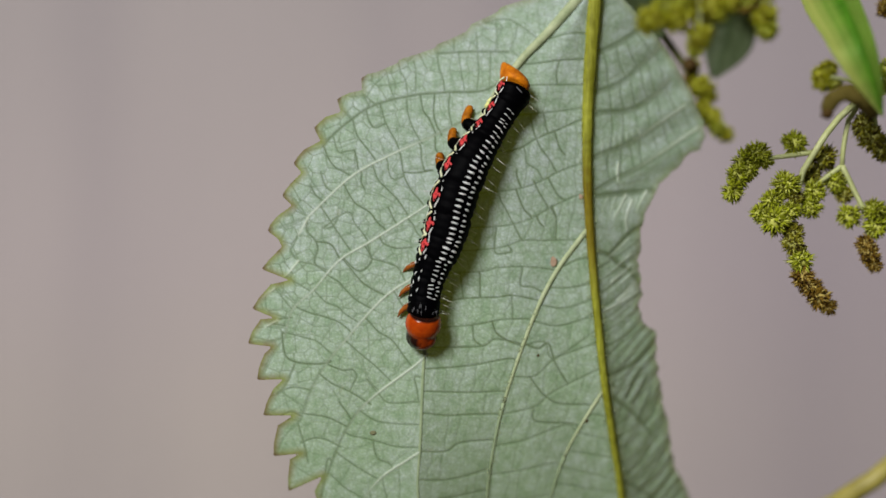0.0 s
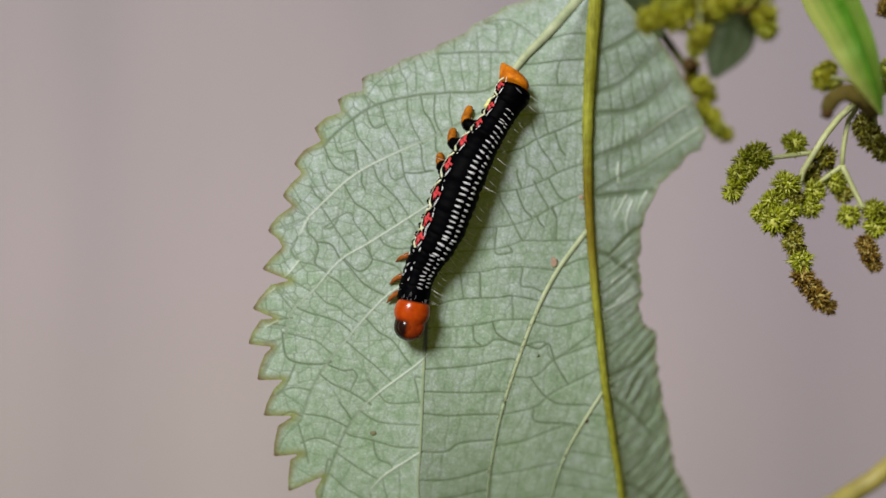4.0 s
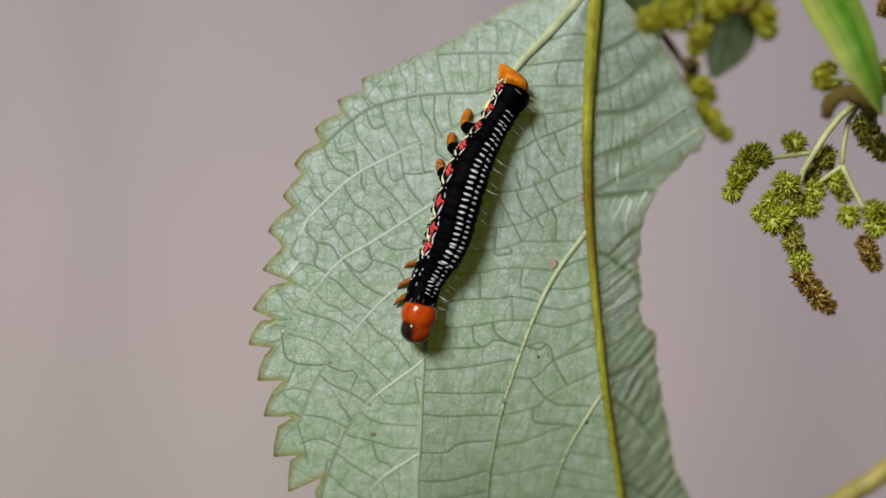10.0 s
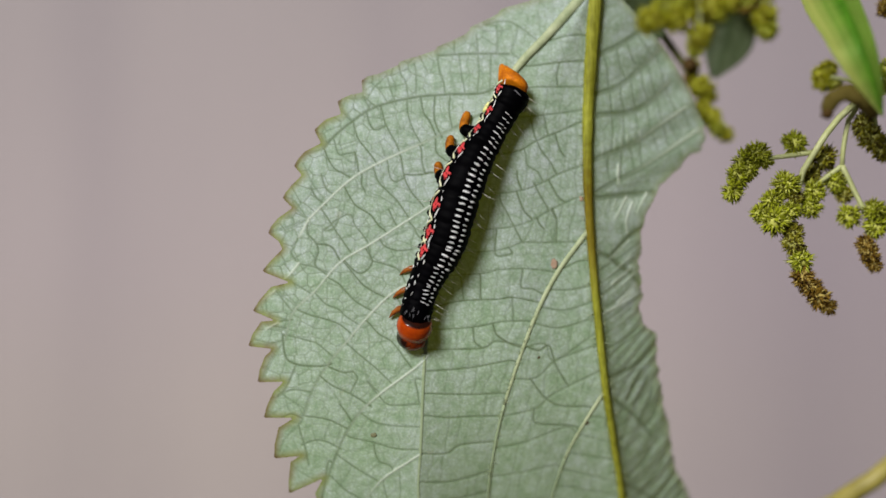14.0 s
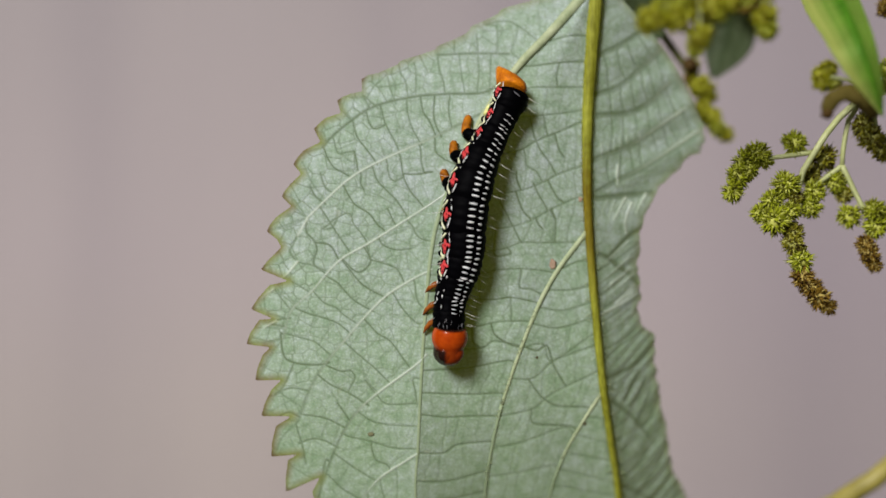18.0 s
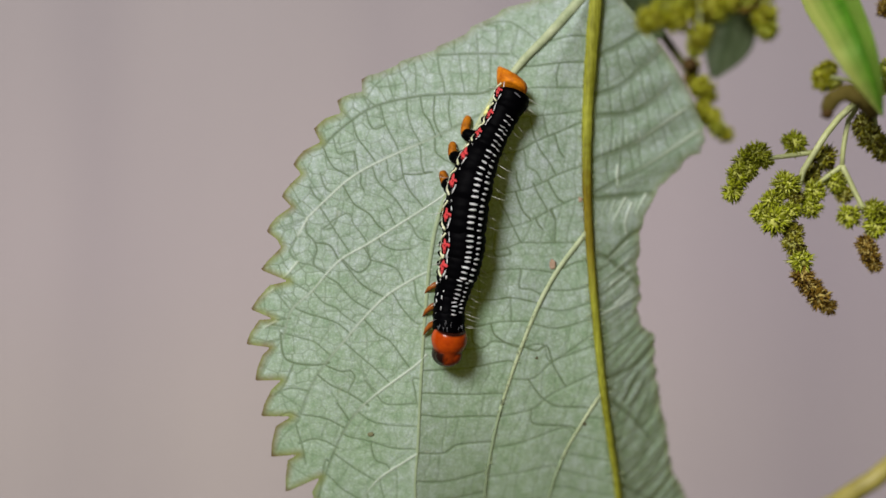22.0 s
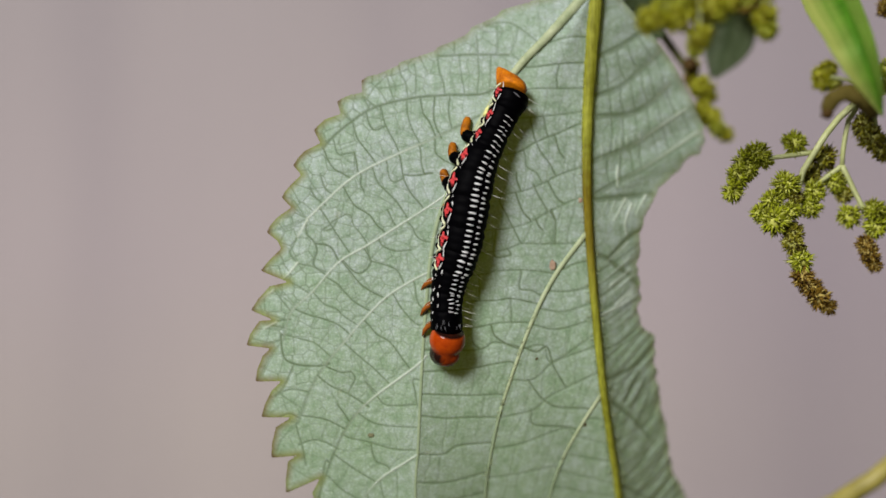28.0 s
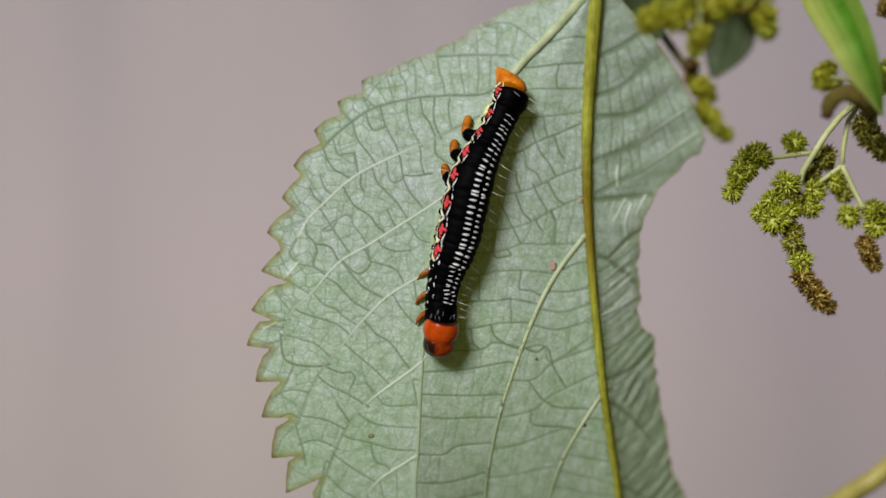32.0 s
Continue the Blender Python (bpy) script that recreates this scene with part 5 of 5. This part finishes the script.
def motions():
    # the leaf sags a little and turns under the caterpillar's weight: seconds, shift in u and v, degrees
    sway = [(0, 0, 0, 0), (3.5, 1, 0.7, 0.03), (9, 0.7, 2.3, 0.06), (13, 0.4, 3.2, -0.06), (14.5, 0.5, 3.8, -0.02), (16.5, 1.5, 4.4, 0.31),
            (22, 1.7, 5.2, 0.38), (28, 1.6, 6.7, 0.35), (32, 1.4, 7.4, 0.34)]
    base = ORIGIN[LEAF]
    walk(LEAF, [(t, Matrix.Translation(base + Vector((du * U, 0, -dv * U))) @ Matrix.Rotation(radians(a), 4, "Y")) for t, du, dv, a in sway])
    # the body, every half second: how far five places along it have gone from their place at rest
    TAIL_U = [0, 0, 0, 2, 2, 0, 0, -1, -1, 0, 0, 0, 0, -1, -1, -1, -1, -2, 0, -1, -2, -2, -2, 0, -2, -2, -2, -3, -3, -4, -4, -3, -3, -3, -4, -4, -4, -2, -4, -2, -4, -2, -4, -1, -3, -2, -2, -3, -4, -4, -4, -2, -2, -3, -3, -3, -4, -2, -3, -4, -4, -2, -3, -2, -4]
    TAIL_V = [0, -2, -4, -1, -1, 0, -2, 1, 1, 1, 1, 2, 1, 1, 2, -1, 2, 4, 2, 4, 3, 2, 3, 3, 1, 2, 5, 1, 5, 4, 5, 5, 6, 7, 7, 8, 8, 8, 8, 5, 8, 5, 8, 5, 9, 8, 7, 8, 5, 8, 8, 8, 8, 8, 8, 8, 9, 8, 8, 9, 9, 9, 7, 9, 8]
    HIND_U = [0, -2, -3, 0, 2, 0, -2, 0, 0, 0, 0, 0, 2, -2, 0, -2, -2, 0, -2, 0, 0, 0, -2, 2, -2, -2, -2, -5, -3, -3, -1, 1, 3, 4, 4, 6, 6, 4, 4, 6, 4, 6, 4, 6, 4, 4, 6, 4, 6, 4, 3, 4, 5, 5, 6, 6, 4, 6, 6, 4, 6, 6, 6, 8, 6]
    HIND_V = [0, -3, -3, -2, -2, 0, -2, 0, 0, 0, 0, 0, 0, 3, 0, 2, 6, 5, 5, 6, 6, 5, 6, 5, 3, 3, 8, 6, 12, 9, 11, 12, 14, 16, 14, 16, 17, 17, 17, 14, 17, 14, 19, 16, 19, 19, 16, 20, 14, 20, 20, 19, 18, 17, 16, 16, 20, 19, 17, 22, 17, 22, 17, 19, 16]
    MID_U = [0, 0, -8, -3, 0, 0, 0, 0, 0, 0, 0, 0, 0, 6, 3, 4, 2, 6, 3, 6, 6, 6, 4, 4, -2, 4, 0, -2, 0, -2, 3, 8, 12, 17, 20, 20, 20, 20, 19, 20, 19, 20, 20, 22, 20, 21, 19, 18, 21, 16, 15, 21, 20, 19, 18, 17, 21, 21, 18, 20, 21, 20, 20, 21, 20]
    MID_V = [0, -3, -8, -3, -3, 0, -2, 0, 0, -1, -1, -2, -2, 2, 2, 3, 3, 6, 6, 8, 11, 6, 9, 5, 3, 0, 6, 8, 17, 14, 17, 20, 23, 26, 26, 27, 29, 30, 31, 24, 31, 24, 31, 27, 30, 30, 26, 31, 24, 30, 29, 30, 26, 22, 18, 14, 23, 23, 17, 22, 15, 23, 17, 22, 12]
    FORE_U = [0, -9, -14, -14, -11, -4, -3, -8, -9, -11, -12, -14, -9, 5, -4, 6, 0, 6, 5, 5, 5, 0, 0, -6, -9, -6, -11, -8, -2, -3, 5, 13, 21, 29, 32, 31, 35, 38, 37, 31, 37, 32, 37, 37, 34, 38, 29, 35, 34, 34, 28, 40, 34, 29, 24, 18, 27, 30, 20, 26, 26, 27, 24, 29, 23]
    FORE_V = [0, -11, -12, -11, -12, -2, -5, -6, -8, -10, -12, -14, -15, -2, -3, 2, -3, 3, 2, 5, 6, -2, 3, -3, -9, -17, 0, 3, 12, 11, 15, 19, 23, 28, 29, 32, 35, 35, 37, 28, 38, 26, 37, 29, 35, 32, 26, 34, 24, 34, 34, 32, 27, 23, 18, 13, 24, 23, 16, 23, 13, 21, 16, 23, 10]
    NECK_U = [0, -5, -11, -9, -19, -7, -16, -19, -19, -19, -19, -19, -15, -16, -19, -8, -20, -9, -17, -13, -6, -8, 1, -5, -1, -17, -19, -15, -15, -13, -3, 6, 16, 26, 40, 41, 46, 43, 45, 37, 49, 43, 47, 53, 46, 43, 35, 47, 34, 43, 42, 42, 36, 30, 25, 19, 43, 41, 13, 32, 32, 43, 31, 51, 32]
    NECK_V = [0, -20, -15, -25, -26, -19, -23, -24, -23, -22, -20, -19, -22, -1, -6, -4, -10, -15, -15, -15, -18, -28, -17, -22, -29, -46, 0, -6, 6, 1, 4, 8, 11, 14, 16, 16, 23, 23, 27, 7, 30, 15, 26, 19, 27, 32, 20, 34, 8, 21, 20, 21, 19, 17, 15, 13, 29, 31, 17, 32, 14, 31, 12, 32, 10]
    FACE_U = [0, 1, -5, -5, -24, -12, -18, -25, -23, -20, -18, -16, -13, -18, -17, -7, -17, -15, -25, -21, -13, -10, -1, -2, 3, -18, -21, -14, -17, -8, -1, 6, 14, 21, 41, 41, 49, 39, 45, 27, 49, 44, 46, 61, 45, 42, 35, 47, 27, 41, 40, 35, 29, 22, 16, 10, 41, 41, 8, 31, 32, 46, 21, 47, 29]
    FACE_V = [0, -8, -10, -10, -13, -3, -7, -9, -9, -9, -9, -9, -14, -9, -13, -4, -11, -12, -13, -19, 0, -11, -5, -9, -13, -37, -3, -11, -5, -7, 0, 8, 16, 23, 21, 30, 33, 29, 33, 21, 34, 25, 34, 27, 32, 32, 23, 34, 20, 33, 31, 29, 26, 24, 22, 19, 30, 28, 14, 30, 15, 33, 20, 39, 18]
    s = [0.0]
    for a, b in zip(BODY, BODY[1:]):
        s.append(s[-1] + math.hypot(b[0] - a[0], b[1] - a[1]))
    neck_s, marks = s[-1] + 22, (s[1], s[4], s[6], s[8], s[-1] + 22)
    rest = [np.array(b[:2], float) for b in BODY] + [np.array((749.0, 562.0))]
    line_s = s + [neck_s]
    rows = [[] for _ in SEGMENTS]
    head_rows = []
    home = Matrix.Translation(-ORIGIN[caterpillar])
    for i in range(65):
        t = i * 0.5
        shift = [(TAIL_U[i], TAIL_V[i]), (HIND_U[i], HIND_V[i]), (MID_U[i], MID_V[i]), (FORE_U[i], FORE_V[i]), (NECK_U[i], NECK_V[i])]
        place = [p + along(shift, marks, q) for p, q in zip(rest, line_s)]
        high = [b[2] - 4 + max(0, k - 7) * 2.2 + (6 if 0 < k < 5 else 0) - 0.29 * 55 * math.log1p(math.exp((250 - place[k][1]) / 55)) for k, b in enumerate(BODY)]
        for k, b in enumerate(BODY):
            d = place[k + 1] - place[max(k - 1, 0)]
            slope = math.atan2(high[min(k + 1, len(BODY) - 1)] - high[max(k - 1, 0)], np.linalg.norm(d))
            rows[k].append((t, home @ lying(*place[k], *d, high[k], -math.degrees(slope))))
        neck = np.array((751 + NECK_U[i], 563 + NECK_V[i]))
        face = np.array((743 + FACE_U[i], 611 + FACE_V[i]))
        way = face - neck
        dip = math.degrees(math.acos(min(1.0, np.linalg.norm(way) / 62)))
        head_rows.append((t, home @ lying(*neck, *way, 41, dip * 0.8)))
    for ob, r in zip(SEGMENTS, rows):
        walk(ob, r)
    walk(HEAD_OB, head_rows)
    # the mite runs down from the leaf's stalk, to and fro, and off over the chewed edge
    run = [(0, 1052, -130), (6.8, 1048, -100), (6.9, 1036, 10), (7.0, 1023, 123), (7.1, 999, 228), (7.2, 856, 396), (7.3, 912, 418), (7.4, 848, 416), (7.5, 848, 476),
           (7.6, 832, 541), (7.7, 909, 419), (7.8, 909, 354), (7.9, 868, 342), (8.0, 1004, 476)]
    def blade_at(u, v):
        return float(leaf_depth(np.array([float(u)]), np.array([float(v)]))[0])

    rows = [(t, lying(u, v, 0.3, 1, (3 if v > 20 else 18) - blade_at(u, v))) for t, u, v in run]
    rows += [(t, lying(u, v, 0.5, 1, h - blade_at(u, v))) for t, u, v, h in
             ((8.07, 1105, 496, 4), (8.14, 1162, 512, -4), (8.24, 1130, 520, -22), (8.4, 1105, 530, -22), (32.0, 1104, 540, -22))]
    walk(mite, rows)


motions()
